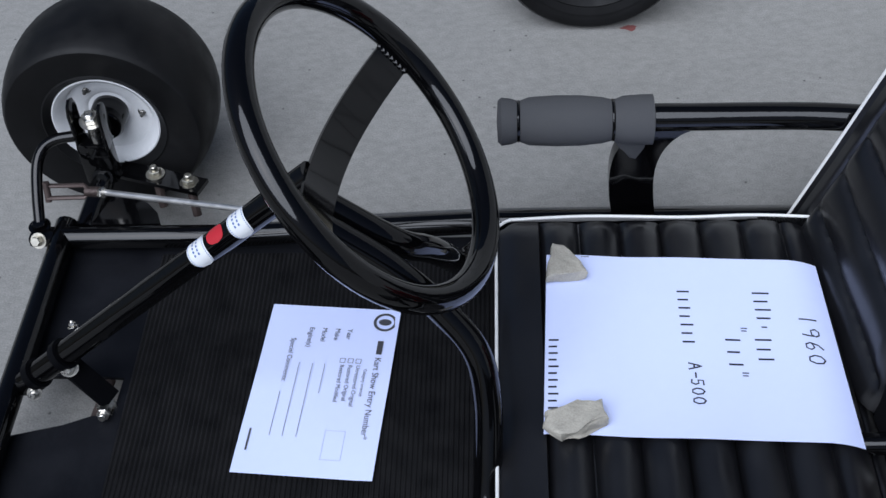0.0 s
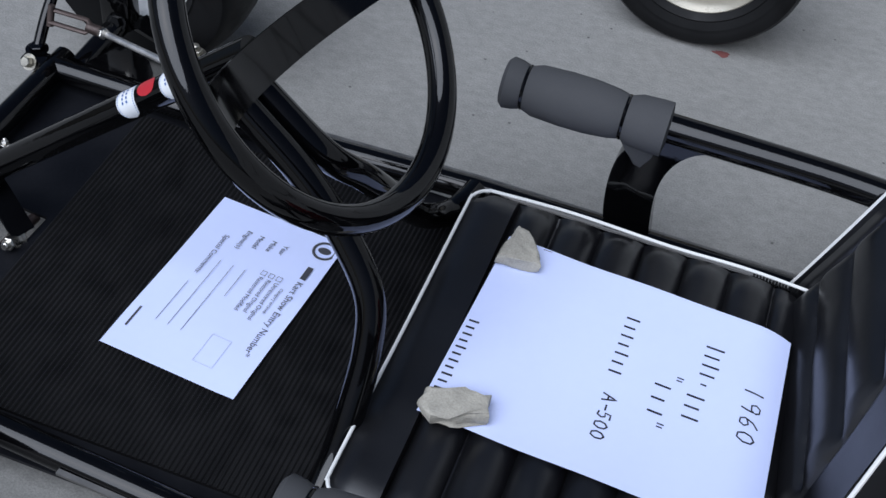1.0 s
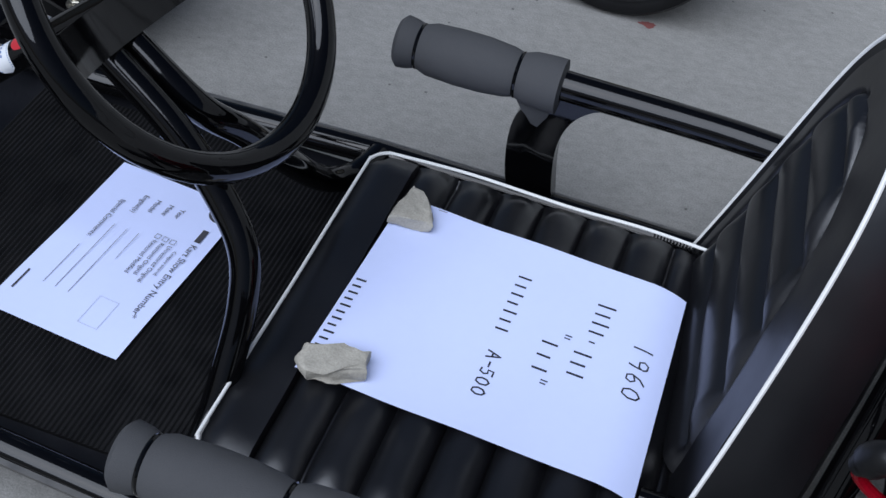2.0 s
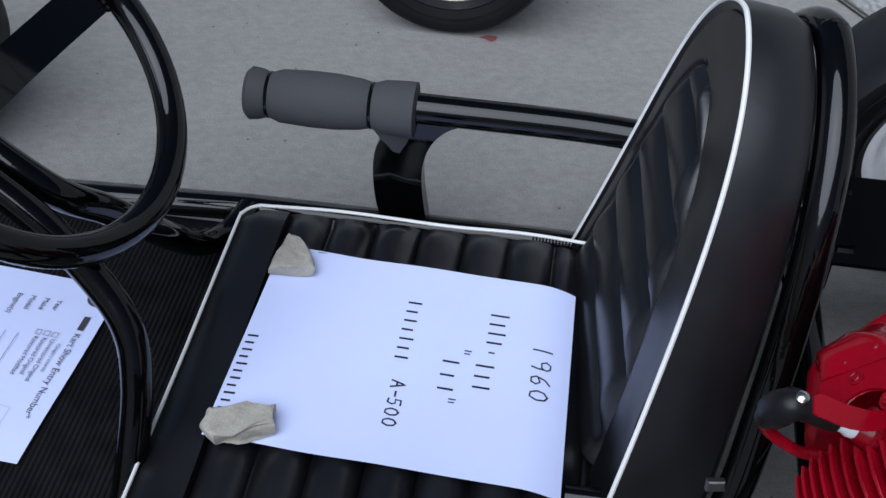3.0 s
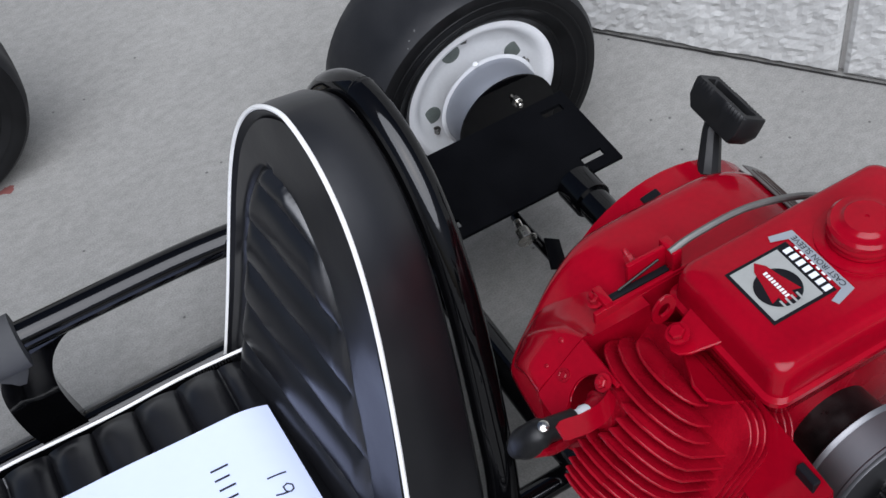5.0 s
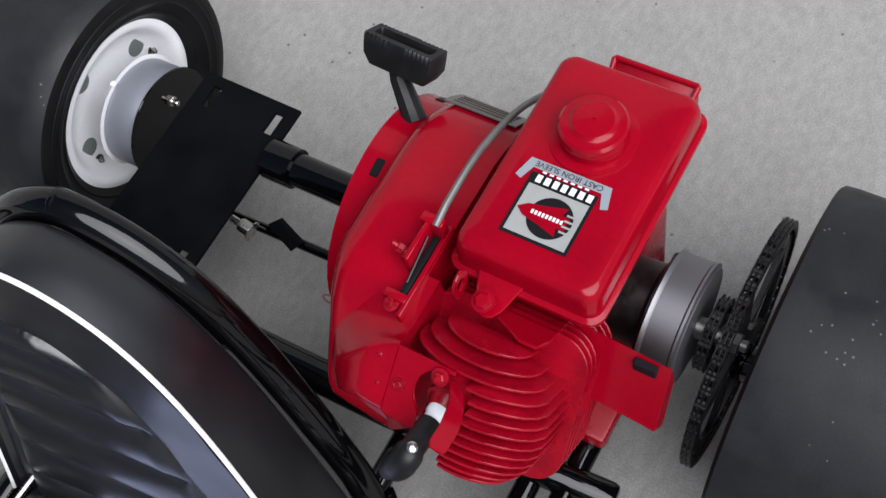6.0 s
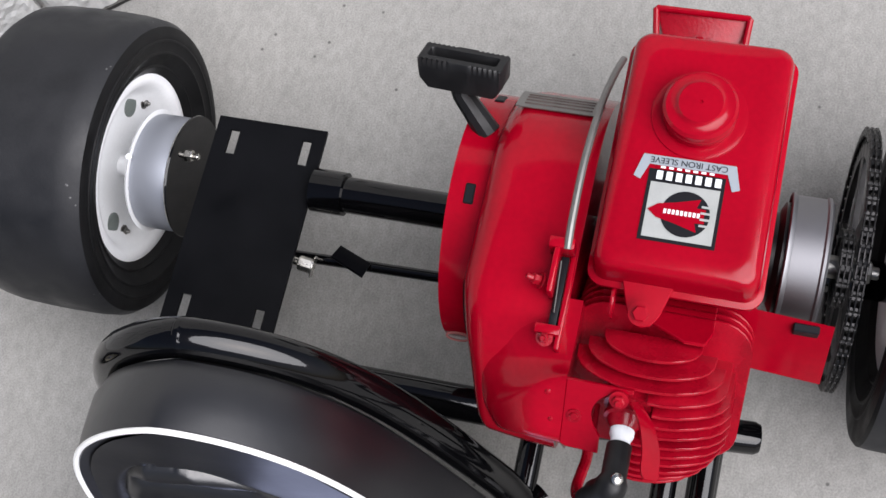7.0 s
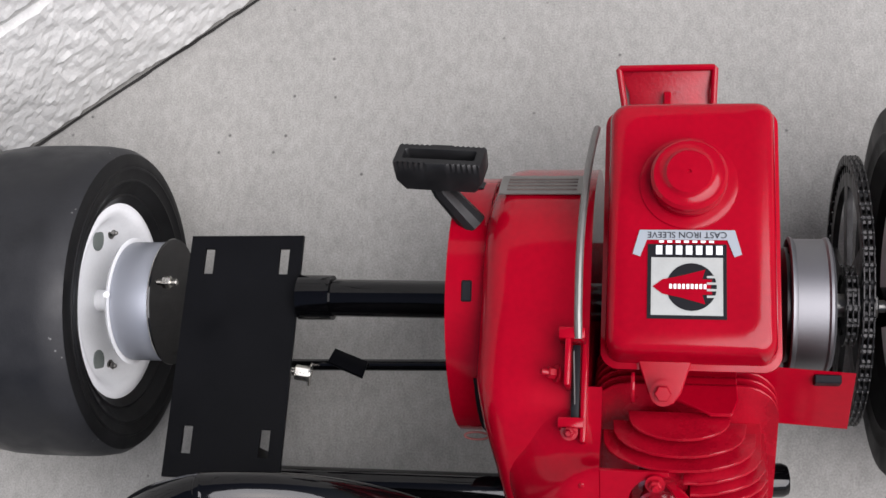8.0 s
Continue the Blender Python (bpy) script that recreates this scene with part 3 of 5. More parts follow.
for h, mm, w, a_lo, a_hi in ((0.2785, STICKW, 0.023, 40, 215), (0.3060, STICKR, 0.021, 75, 150), (0.3335, STICKW, 0.022, 45, 215)):
    bm = B()
    n = 14
    cols_ = [[bm.verts.new(colm @ Vector((0.01335 * math.cos(a), 0.01335 * math.sin(a), h + dz * w))) for dz in (0.5 - 0.5 * oval(k / n), 0.5, 0.5 + 0.5 * oval(k / n))] for k, a in [(k, radians(a_lo + (a_hi - a_lo) * k / n)) for k in range(n + 1)]]
    for a, b in zip(cols_, cols_[1:]):
        for k in range(2):
            bm.faces.new((a[k], b[k], b[k + 1], a[k + 1]))
    part("sticker", bm, mm, column)
    if mm is STICKW:
        bm = B()
        marks = [(a_lo + (a_hi - a_lo) * q, w * (0.5 + sgn * 0.43 * oval(q)), 0.035, 0.0005) for q in [0.12 + 0.05 * k for k in range(16)] for sgn in (-1, 1)]
        marks += [(78 + 16 * k, w * v, 0.08, 0.0009) for k in range(5) for v in (0.36, 0.58)]
        for a0, z0, da, dz in marks:
            q = [bm.verts.new(colm @ Vector((0.0137 * math.cos(radians(a0) + p), 0.0137 * math.sin(radians(a0) + p), h + z0 + z))) for p, z in ((-da, -dz), (da, -dz), (da, dz), (-da, dz))]
            bm.faces.new(q)
        part("print_bar", bm, STICKB, column)
WC = Vector((0.0097, 0.595, 0.3631))
wm = Matrix.Translation(WC) @ frame_of(AX)
R, r = 0.1438, 0.0126
bm = tube(B(), [wm @ Vector((R * math.cos(2 * math.pi * k / 72), R * math.sin(2 * math.pi * k / 72), 0)) for k in range(72)], r, 18, closed=True)
wheel = part("steering_wheel", bm, GLOSS, kart, "thick glossy black steering wheel rim")
S1 = (Vector((0.026, 0.738, 0.355)) - WC)
S1 = (S1 - AX * S1.dot(AX)).normalized()
S2 = AX.cross(S1)
sp = []
for k in range(25):
    q = -1 + 2 * k / 24
    sp.append(WC + S1 * (q * R * 0.985) - AX * (0.056 * (1 - abs(q) ** 2.2) + 0.004))
part("spoke", strap(B(), sp, 0.0355, 0.004, S2), FLATGLOSS, wheel, "wide dished flat steel spoke")
for q in (-1, 1):
    bm = B()
    for k in range(7):
        at = WC + S1 * (q * R * 0.925) - AX * 0.0085 + S2 * (-0.0165 + 0.0055 * k)
        bmesh.ops.create_icosphere(bm, subdivisions=1, radius=0.0036, matrix=Matrix.Translation(at))
    part("weld_bead", bm, GLOSS, wheel, "lumpy painted weld bead at the rim")
part("hub", lathe(B(), [(0, -0.088), (0.014, -0.088), (0.014, -0.068), (0.018, -0.068), (0.018, -0.0625), (0, -0.0625)], wm, 24), GLOSS, wheel)
# foot of the column: strut, bolts, cross rod in the floor cut-out
part("column_strut", strap(B(), [(-0.338, 0.588, 0.100), (-0.312, 0.578, 0.076), (-0.283, 0.566, 0.046)], 0.024, 0.004, (0.35, 0.93, 0)), BLACKPLATE, kart)
part("cut_out_rod", tube(B(), [(-0.296, 0.604, 0.030), (-0.303, 0.540, 0.030)], 0.0055), RUST, kart)
part("bolt", hexbolt(B(), (-0.289, 0.563, 0.040), (0.1, -0.9, 0.4), 0.0068, 0.018, True, 0.006), ZINC, kart)
part("bolt", hexbolt(B(), (-0.318, 0.5745, 0.089), (0.2, -0.8, 0.5), 0.0065, 0.007), ZINC, kart)
part("bolt", hexbolt(B(), (-0.309, 0.596, 0.126), (-0.2, 0.5, 0.8), 0.0036, 0.004, True, 0.001), ZINC, kart)
part("bolt", hexbolt(B(), (-0.357, 0.562, 0.064), (0.2, -0.8, 0.5), 0.005, 0.005), ZINC, kart)


# ---- wheels ----
def kart_wheel(at, R, rim_r, width, inner, parent, name="wheel", rear=True, paint=WHITERIM, ridged=True, square=False, crown=False):
    """inner: +1 where the side with the hub looks towards +y, -1 towards -y. at: centre of the wheel."""
    m = Matrix.Translation(at) @ frame_of((0, inner, 0))
    w = width / 2
    side = [(rim_r - 0.002, w * 0.72), (rim_r + 0.004, w * 0.80), (rim_r + 0.008, w * 0.86), (rim_r + 0.010, w * 0.845), (rim_r + (R - rim_r) * 0.38, w * 0.960), (rim_r + (R - rim_r) * 0.395, w * 0.974), (rim_r + (R - rim_r) * 0.42, w * 0.974), (rim_r + (R - rim_r) * 0.435, w * 0.963), (rim_r + (R - rim_r) * 0.58, w * 0.985), (rim_r + (R - rim_r) * 0.60, w * 0.999), (rim_r + (R - rim_r) * 0.63, w * 0.999), (rim_r + (R - rim_r) * 0.645, w * 0.988), (R - 0.016, w), (R - 0.008, w * 0.96), (R - 0.003, w * 0.84), (R - 0.0008, w * 0.6), (R, w * 0.2)]
    if not ridged:
        side = [q for i, q in enumerate(side) if not 4 <= i <= 11]
        side[4:4] = [(rim_r + (R - rim_r) * 0.5, w * 0.945), (R - 0.026, w * 0.945), (R - 0.021, w * 0.955), (R - 0.017, w * 0.992)]
        side = [q for q in side if q[0] != R - 0.016]
    if square:
        side = side[:-5] + [(R - 0.010, w), (R - 0.004, w * 0.985), (R - 0.0012, w * 0.94), (R - 0.0003, w * 0.8), (R, w * 0.2)]
    if crown:
        side = side[:4] + [(R - 0.030, w * 0.93), (R - 0.017, w * 0.985), (R - 0.0135, w * 0.99), (R - 0.0115, w * 0.965), (R - 0.0085, w * 0.88), (R - 0.0045, w * 0.68), (R - 0.0015, w * 0.4), (R, w * 0.1)]
    prof = side + [(a, -b) for a, b in side[::-1]]
    bm = lathe(B(), prof, m, 72)
    inv = m.inverted()
    for f_ in bm.faces:
        q = inv @ f_.calc_center_median()
        f_.material_index = 1 if abs(q.z) > w * 0.925 or math.hypot(q.x, q.y) < R - 0.022 else 0
    tyre = part(name, bm, [SIDEWALL if crown else RUBBER, SIDEWALL], parent, "smooth black slick tyre")
    f = w * 0.70
    if rear:
        rp = [(0.0, f - 0.018), (0.050, f - 0.018), (0.064, f - 0.0165), (rim_r - 0.019, f - 0.012), (rim_r - 0.0145, f - 0.006), (rim_r - 0.0115, f), (rim_r - 0.008, f + 0.0035), (rim_r - 0.003, f + 0.005), (rim_r + 0.002, f + 0.0035), (rim_r + 0.0035, f), (rim_r - 0.001, f - 0.006), (rim_r - 0.004, -f), (0.03, -f + 0.02), (0, -f + 0.02)]
    else:
        rp = [(0.0, f - 0.022), (0.026, f - 0.022), (0.030, f - 0.018), (rim_r - 0.013, f - 0.014), (rim_r - 0.008, f - 0.002), (rim_r - 0.002, f + 0.003), (rim_r + 0.002, f + 0.001), (rim_r, f - 0.006), (rim_r - 0.004, -f), (0, -f)]
    rim = part("rim", lathe(B(), rp, m, 56), paint, tyre, "white painted steel rim" if paint is WHITERIM else "cream painted steel rim")
    return tyre, rim, m, f


RAX = Vector((0.803, 0, 0.150))
for far in (True, False):
    inner = -1 if far else 1
    yc = 0.9430 if far else 0.1675
    tyre, rim, m, f = kart_wheel((0.799 if far else 0.817, yc, 0.142 if far else 0.1515), 0.1425 if far else 0.1515, 0.0885, 0.124, inner, kart, square=not far)
    for hole_a, bolt_a in ((22, 0), (112, 95), (197, 216), (290, 310)):
        a = radians(bolt_a)
        part("rim_bolt", hexbolt(B(), m @ Vector((0.0655 * math.cos(a), 0.0655 * math.sin(a), f - 0.0165)), (0, inner, 0), 0.0038, 0.003, True, 0.0015), STEEL, tyre)
        a = radians(hole_a)
        hh = m @ Matrix.Translation((0.0565 * math.cos(a), 0.0565 * math.sin(a), f - 0.0188))
        part("hand_hole", lathe(B(), [(0.0, 0.0022), (0.0105, 0.0022), (0.0108, 0.0018), (0.0108, -0.006), (0.0, -0.006)], hh, 24), HOLE, tyre, "round dark hole through the rim")
    if far:
        part("drum_hub", lathe(B(), [(0.0, f - 0.018), (0.010, f - 0.018), (0.010, f + 0.013), (0.055, f + 0.0145), (0.058, f + 0.0175), (0.0, f + 0.0175)], m, 48), WHITERIM, tyre, "white flanged hub behind the drum")
        part("brake_drum", lathe(B(), [(0.0, f + 0.018), (0.0535, f + 0.018), (0.054, f + 0.020), (0.054, f + 0.052), (0.053, f + 0.054), (0.051, f + 0.054), (0.051, f + 0.051), (0, f + 0.051)], m, 56), SILVER, tyre, "silver painted brake drum")
        for a in (100, 245):
            part("flange_bolt", hexbolt(B(), m @ Vector((0.0555 * math.cos(radians(a)), 0.0555 * math.sin(radians(a)), f + 0.0165)), m.to_3x3() @ Vector((math.cos(radians(a)), math.sin(radians(a)), 0)), 0.0034, 0.003, False, 0), WHITERIM, tyre)
        part("drum_lip", lathe(B(), [(0.0515, f + 0.0525), (0.0562, f + 0.0535), (0.0566, f + 0.0545), (0.0515, f + 0.0545)], m, 56, True), ZINC, tyre, "thin bright lip of the drum")
        part("brake_plate", lathe(B(), [(0.0, f + 0.0515), (0.0565, f + 0.0545), (0.0575, f + 0.0550), (0.0570, f + 0.0565), (0.0, f + 0.0555)], m, 48), GLOSS, tyre)
        part("brake_nut", hexbolt(B(), (0.811, 0.8470, 0.164), (0, -1, 0), 0.0058, 0.006, True, 0.005), ZINC, tyre)
part("rear_axle", tube(B(), [(RAX.x, 0.22, 0.150), (RAX.x, 0.722, 0.150)], 0.0165, 24), GLOSS, kart)
part("axle_collar", tube(B(), [(RAX.x, 0.692, 0.150), (RAX.x, 0.697, 0.150), (RAX.x, 0.722, 0.150)], [0.0198, 0.0200, 0.0200], 40), GLOSS, kart)

FAX = Vector((-0.346, 0, 0.128))
for far in (True, False):
    inner = -1 if far else 1
    Y = (lambda v: v) if far else opp
    yc = Y(0.9555)
    tyre, rim, m, f = kart_wheel((FAX.x, yc, 0.1245), 0.1255, 0.064, 0.118, inner, kart, rear=False, crown=True)
    for k in range(3):
        a = radians(0 + 120 * k)
        part("rim_bolt", hexbolt(B(), m @ Vector((0.04 * math.cos(a), 0.04 * math.sin(a), f - 0.018)), (0, inner, 0), 0.004, 0.004, True), STEEL, tyre)
    part("hub_cap", lathe(B(), [(0.0, f - 0.022), (0.0215, f - 0.022), (0.0215, f + 0.006), (0.019, f + 0.010), (0.0, f + 0.010)], m, 28), GLOSS, tyre)
    # stub axle yoke with its king-pin bolt, bent steering arm
    yoke = part("spindle_yoke", block(B(), (-0.371, min(Y(0.864), Y(0.890)), 0.070), (-0.334, max(Y(0.864), Y(0.890)), 0.130), 0.004, 2), GLOSS, kart, "black U-shaped stub axle bracket")
    for x, top in ((-0.368, 0.057), (-0.335, 0.050)):
        part("yoke_cheek", prism(B(), [(-0.014, -0.008), (0.014, -0.008), (0.014, top - 0.014), (0.009, top - 0.004), (0.0, top), (-0.009, top - 0.004), (-0.014, top - 0.014)], Matrix.Translation((x - 0.002, Y(0.880), 0.128)) @ Matrix(((0, 0, 1, 0), (1, 0, 0, 0), (0, 1, 0, 0), (0, 0, 0, 1))), 0.004, 0.001), GLOSS, yoke)
    part("king_pin", hexbolt(tube(B(), [(-0.350, Y(0.880), 0.128), (-0.348, Y(0.878), 0.157)], 0.007), (-0.348, Y(0.878), 0.156), (0.05, 0.25 * inner, 1), 0.0092, 0.009, True, 0.003), ZINC, yoke, "dull zinc king-pin bolt")
    part("pin_nut", hexbolt(B(), (-0.348, Y(0.860), 0.084), (0, inner, 0.5), 0.008, 0.005, True, 0), GLOSS, yoke)
    part("steering_arm", tube(B(), spline([(-0.368, Y(0.872), 0.139), (-0.392, Y(0.871), 0.135), (-0.409, Y(0.866), 0.126), (-0.4165, Y(0.852), 0.112), (-0.4155, Y(0.825), 0.090), (-0.412, Y(0.798), 0.066)], 5), 0.0066, 14), GLOSS, kart, "bent black steering arm")
    part("arm_lug", block(B(), (-0.421, min(Y(0.776), Y(0.798)), 0.054), (-0.374, max(Y(0.776), Y(0.798)), 0.068), 0.003), GLOSS, kart)
    part("lug_bolt", hexbolt(B(), (-0.408, Y(0.776), 0.066), (-0.1, 0.8 * inner, 0.55), 0.0062, 0.008, True, 0), BRASSY, kart)
    part("lug_nut", hexbolt(B(), (-0.4115, Y(0.797), 0.068), (0, 0, 1), 0.0085, 0.005, True, 0), GLOSS, kart)
    part("axle_beam", tube(B(), [(-0.36, Y(0.80), 0.06), (-0.349, Y(0.87), 0.078)], 0.013), GLOSS, kart)
    part("gusset", prism(B(), [(-0.357, Y(0.797)), (-0.271, Y(0.797)), (-0.278, Y(0.815)), (-0.292, Y(0.831)), (-0.312, Y(0.841)), (-0.357, Y(0.846))], Matrix.Translation((0, 0, 0.066)), 0.004), FLATGLOSS, kart)
    part("bracket_plate", strap(B(), [(-0.335, Y(0.884), 0.0755), (-0.2285, Y(0.846), 0.0795)], 0.026, 0.005, (0.34, 0.94, 0) if far else (-0.34, 0.94, 0)), GLOSS, kart)
    for x, y in ((-0.2885, 0.8690), (-0.2455, 0.8535)):
        part("bracket_bolt", hexbolt(B(), (x, Y(y), 0.0805), (0, 0, 1), 0.0075, 0.006, True, 0.005), BRASSY, kart)
        part("bolt_shank", tube(B(), [(x, Y(y), 0.076), (x + 0.004, Y(y - 0.012), 0.040)], 0.0055, 10), RUST, kart)
part("tie_rod", tube(B(), [(-0.330, 0.8130, 0.1050), (-0.1714, 0.7343, 0.1555), (-0.148, 0.7225, 0.163)], 0.0036), RODSTEEL, kart, "plain bright steel tie rod")
cl = B()
for dz in (-0.006, 0.006):
    tube(cl, [(-0.392, 0.8030 + dz * 0.6, 0.1158 + dz), (-0.352, 0.8095 + dz * 0.6, 0.1105 + dz), (-0.346, 0.8105, 0.110)], [0.0034, 0.0032, 0.004], 10, flat=0.7)
tube(cl, [(-0.352, 0.8095, 0.1102), (-0.340, 0.8115, 0.1075), (-0.334, 0.8125, 0.1060)], [0.0056, 0.0062, 0.0056], 14)
tube(cl, [(-0.391, 0.7990, 0.105), (-0.391, 0.8075, 0.127)], 0.0038, 12)
part("clevis", cl, RUST, kart, "rusty brown tie-rod clevis")
part("lock_nut", hexbolt(B(), (-0.336, 0.8120, 0.1062), (0.86, -0.43, 0.27), 0.0066, 0.007, False, 0), ZINC, kart)

# ---- rear deck: mounting plate, brake linkage ----
bm = B()
xs = [0.638, 0.659, 0.683, 0.821, 0.845, 0.857]
ys = [0.725, 0.736, 0.7445, 0.8005, 0.809, 0.8215]
vg = {}
for i in range(len(xs) - 1):
    for k in range(len(ys) - 1):
        if i in (1, 3) and k in (1, 3):
            continue
        for z in (0.168, 0.172):
            q = []
            for a, b in ((i, k), (i + 1, k), (i + 1, k + 1), (i, k + 1)):
                if (a, b, z) not in vg:
                    vg[(a, b, z)] = bm.verts.new((xs[a], ys[b], z))
                q.append(vg[(a, b, z)])
            bm.faces.new(q if z > 0.170 else q[::-1])
for e in [e for e in bm.edges if len(e.link_faces) == 1 and e.verts[0].co.z > 0.170]:
    a, b = e.verts
    key = {tuple(round(c, 5) for c in v.co): v for v in bm.verts}
    a2, b2 = key[(round(a.co.x, 5), round(a.co.y, 5), 0.168)], key[(round(b.co.x, 5), round(b.co.y, 5), 0.168)]
    bm.faces.new((a, b, b2, a2))
for v in bm.verts:
    v.co.z += (v.co.y - 0.8215) * 0.23
    v.co.x += (0.768 - v.co.y) * 0.09 * (v.co.x - 0.638) / 0.219
part("engine_plate", bm, BLACKPLATE, kart, "flat black steel mounting plate with slots")
part("plate_leg", block(B(), (0.66, 0.752, 0.09), (0.672, 0.79, 0.15), 0.001), BLACKPLATE, kart)
part("brake_rod", tube(B(), [(0.752, 0.76, 0.10), (0.758, 0.50, 0.10)], 0.0052), GLOSS, kart)
part("rod_clip", prism(B(), [(-0.014, -0.016), (0.004, -0.018), (0.010, 0.014), (-0.006, 0.018)], Matrix.Translation((0.753, 0.684, 0.112)) @ pose(0, 0, 0, 20, 25, 0), 0.004, 0.001), BLACKPLATE, kart)
part("rod_end", hexbolt(B(), (0.742, 0.718, 0.108), (0.1, 1, 0.2), 0.007, 0.014, True, 0.01), ZINC, kart)
for y in (0.34, 0.372):
    part("engine_rail", tube(B(), [(0.45, y, 0.075), (0.90, y, 0.085)], 0.011), GLOSS, kart)
part("engine_rail", tube(B(), [(0.45, 0.49, 0.075), (0.90, 0.49, 0.085)], 0.011), GLOSS, kart)

# ---- engine ----
CX, CZ = 0.785, 0.205
bm = B()
block(bm, (0.69, 0.345, 0.095), (0.875, 0.438, 0.30), 0.012, 3)
block(bm, (0.70, 0.325, 0.090), (0.87, 0.48, 0.112), 0.004, 2)
engine = part("engine", bm, REDCAST, kart, "small red-painted single-cylinder petrol engine")


def side_m(y):
    """x, y of an outline become x, z of the world; its depth goes along +y from y."""
    return Matrix(((1, 0, 0, 0), (0, 0, 1, y), (0, 1, 0, 0), (0, 0, 0, 1)))


def shell_r(a):
    """The fan shroud is a shallow spiral: its radius at an angle in degrees."""
    k = max(0.0, min(1.0, (a - 30) / 55))
    return 0.110 + 0.015 * k * k * (3 - 2 * k)


hp = [(CX + shell_r(a) * math.cos(radians(a)), CZ + shell_r(a) * math.sin(radians(a))) for a in range(-70, 93, 6)]
hp += [(0.74, 0.3318), (0.70, 0.330), (0.678, 0.328), (0.653, 0.3085), (0.642, 0.295), (0.621, 0.269), (0.606, 0.250), (0.6005, 0.240), (0.604, 0.226), (0.620, 0.19), (0.66, 0.13), (0.74, 0.09)]
fine_hp = []
for (xa, za), (xb, zb_) in zip(hp, hp[1:] + hp[:1]):
    nn = max(1, int(math.hypot(xb - xa, zb_ - za) / 0.006))
    fine_hp += [(xa + (xb - xa) * k / nn, za + (zb_ - za) * k / nn) for k in range(nn)]
for _ in range(3):
    fine_hp = [((p[0] + 2 * q[0] + r_[0]) / 4, (p[1] + 2 * q[1] + r_[1]) / 4) for p, q, r_ in zip(fine_hp[-1:] + fine_hp[:-1], fine_hp, fine_hp[1:] + fine_hp[:1])]
SC = Vector((0.755, 0, 0.215))
shell = []
for y, inset in [(0.4545, 0.0), (0.47, 0.0), (0.492, 0.0), (0.513, 0.0)] + [(0.513 + 0.022 * math.sin(radians(a)), 0.022 * (1 - math.cos(radians(a)))) for a in (15, 30, 45, 60, 75, 90)] + [(0.535, 0.026), (0.535, 0.04)]:
    ring_ = []
    for x, z in fine_hp:
        d = Vector((x, 0, z)) - SC
        q = SC + d * (1 - inset / d.length)
        ring_.append((q.x, y, q.z))
    shell.append(ring_)
bm = ringed(shell)
for v in bm.verts:
    if v.co.x < 0.69 and v.co.z < 0.30 and v.co.y > 0.46:
        k = (v.co.y - 0.46) * 0.12 * min(1.0, (0.30 - v.co.z) / 0.05)
        v.co += Vector((0.616, -0.5, 0.788)) * k
    if v.co.x < 0.70 and v.co.y > 0.5:
        v.co.y -= 0.016 * (0.70 - v.co.x) / 0.09 * (v.co.y - 0.5) / 0.035
part("blower_housing", bm, RED, engine, "rounded red sheet-metal fan shroud")
lp = [Vector((0.669 + 0.0025 * math.cos(a), 0.541 + 0.009 * math.sin(a), 0.2555 + 0.0015 * math.cos(a))) for a in [2 * math.pi * k / 24 for k in range(24)]]
part("wire_loop", tube(B(), lp, 0.0009, 8, closed=True), RUSTSTAIN, engine, "thin rusty wire loop")
# cooling slots are not cut: black blocks paint the shade inside them
for a in (100, 40):
    part("cooling_slot_shade", block(B(), (-0.008, -0.004, -0.012), (0.008, 0.004, 0.0006), 0.001, 1, Matrix.Translation((CX + 0.1022 * math.cos(radians(a)), 0.547, CZ + 0.1022 * math.sin(radians(a)))) @ frame_of((math.cos(radians(a)), 0, math.sin(radians(a))), (0, 1, 0))), DECALK_SHADE, engine)
part("recoil_starter", prism(B(), [(CX + 0.102 * math.cos(radians(a)), CZ + 0.102 * math.sin(radians(a))) for a in range(0, 360, 8)], side_m(0.534), 0.029, 0.008, 3), RED, engine)
part("starter_band", lathe(B(), [(0.0995, 0), (0.0995, 0.008), (0.09, 0.008), (0.09, 0)], Matrix.Translation((CX, 0.5335, CZ)) @ frame_of((0, 1, 0)), 48, True), RED, engine)
# solid black arc: the shade behind the starter, put in as colour
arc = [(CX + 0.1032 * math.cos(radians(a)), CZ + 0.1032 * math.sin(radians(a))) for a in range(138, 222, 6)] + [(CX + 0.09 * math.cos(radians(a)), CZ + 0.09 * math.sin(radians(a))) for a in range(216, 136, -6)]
part("starter_gap_shade", prism(B(), arc, side_m(0.5365), 0.0065), DECALK_SHADE, engine, "black arc painted as the shade in the gap behind the starter")
# starter handle
HL = Vector((0.08, 1.0, -0.06)).normalized()
HN = Vector((0.50, 0.18, 0.84))
HN = (HN - HL * HN.dot(HL)).normalized()
hm = Matrix((HL, HN.cross(HL), HN)).transposed().to_4x4()
hm.translation = Vector((0.852, 0.566, 0.334))


def grip_ring_at(w, d, h, tooth=0.0):
    """The ribbed outline of the pull handle: w along it, d across it."""
    n = 32
    pts = []
    for k in range(n + 1):
        u = -1 + 2 * k / n
        pts.append((u * (w / 2 - 0.0015), -d / 2 + (tooth if k % 2 and abs(u) > 0.2 else 0)))
    pts += [(w / 2, -d * 0.40), (w / 2, d * 0.40)]
    pts += [(-a, -b) for a, b in pts[:n + 1]] + [(-w / 2, d * 0.40), (-w / 2, -d * 0.40)]
    return [hm @ Vector((a, b, h)) for a, b in pts]


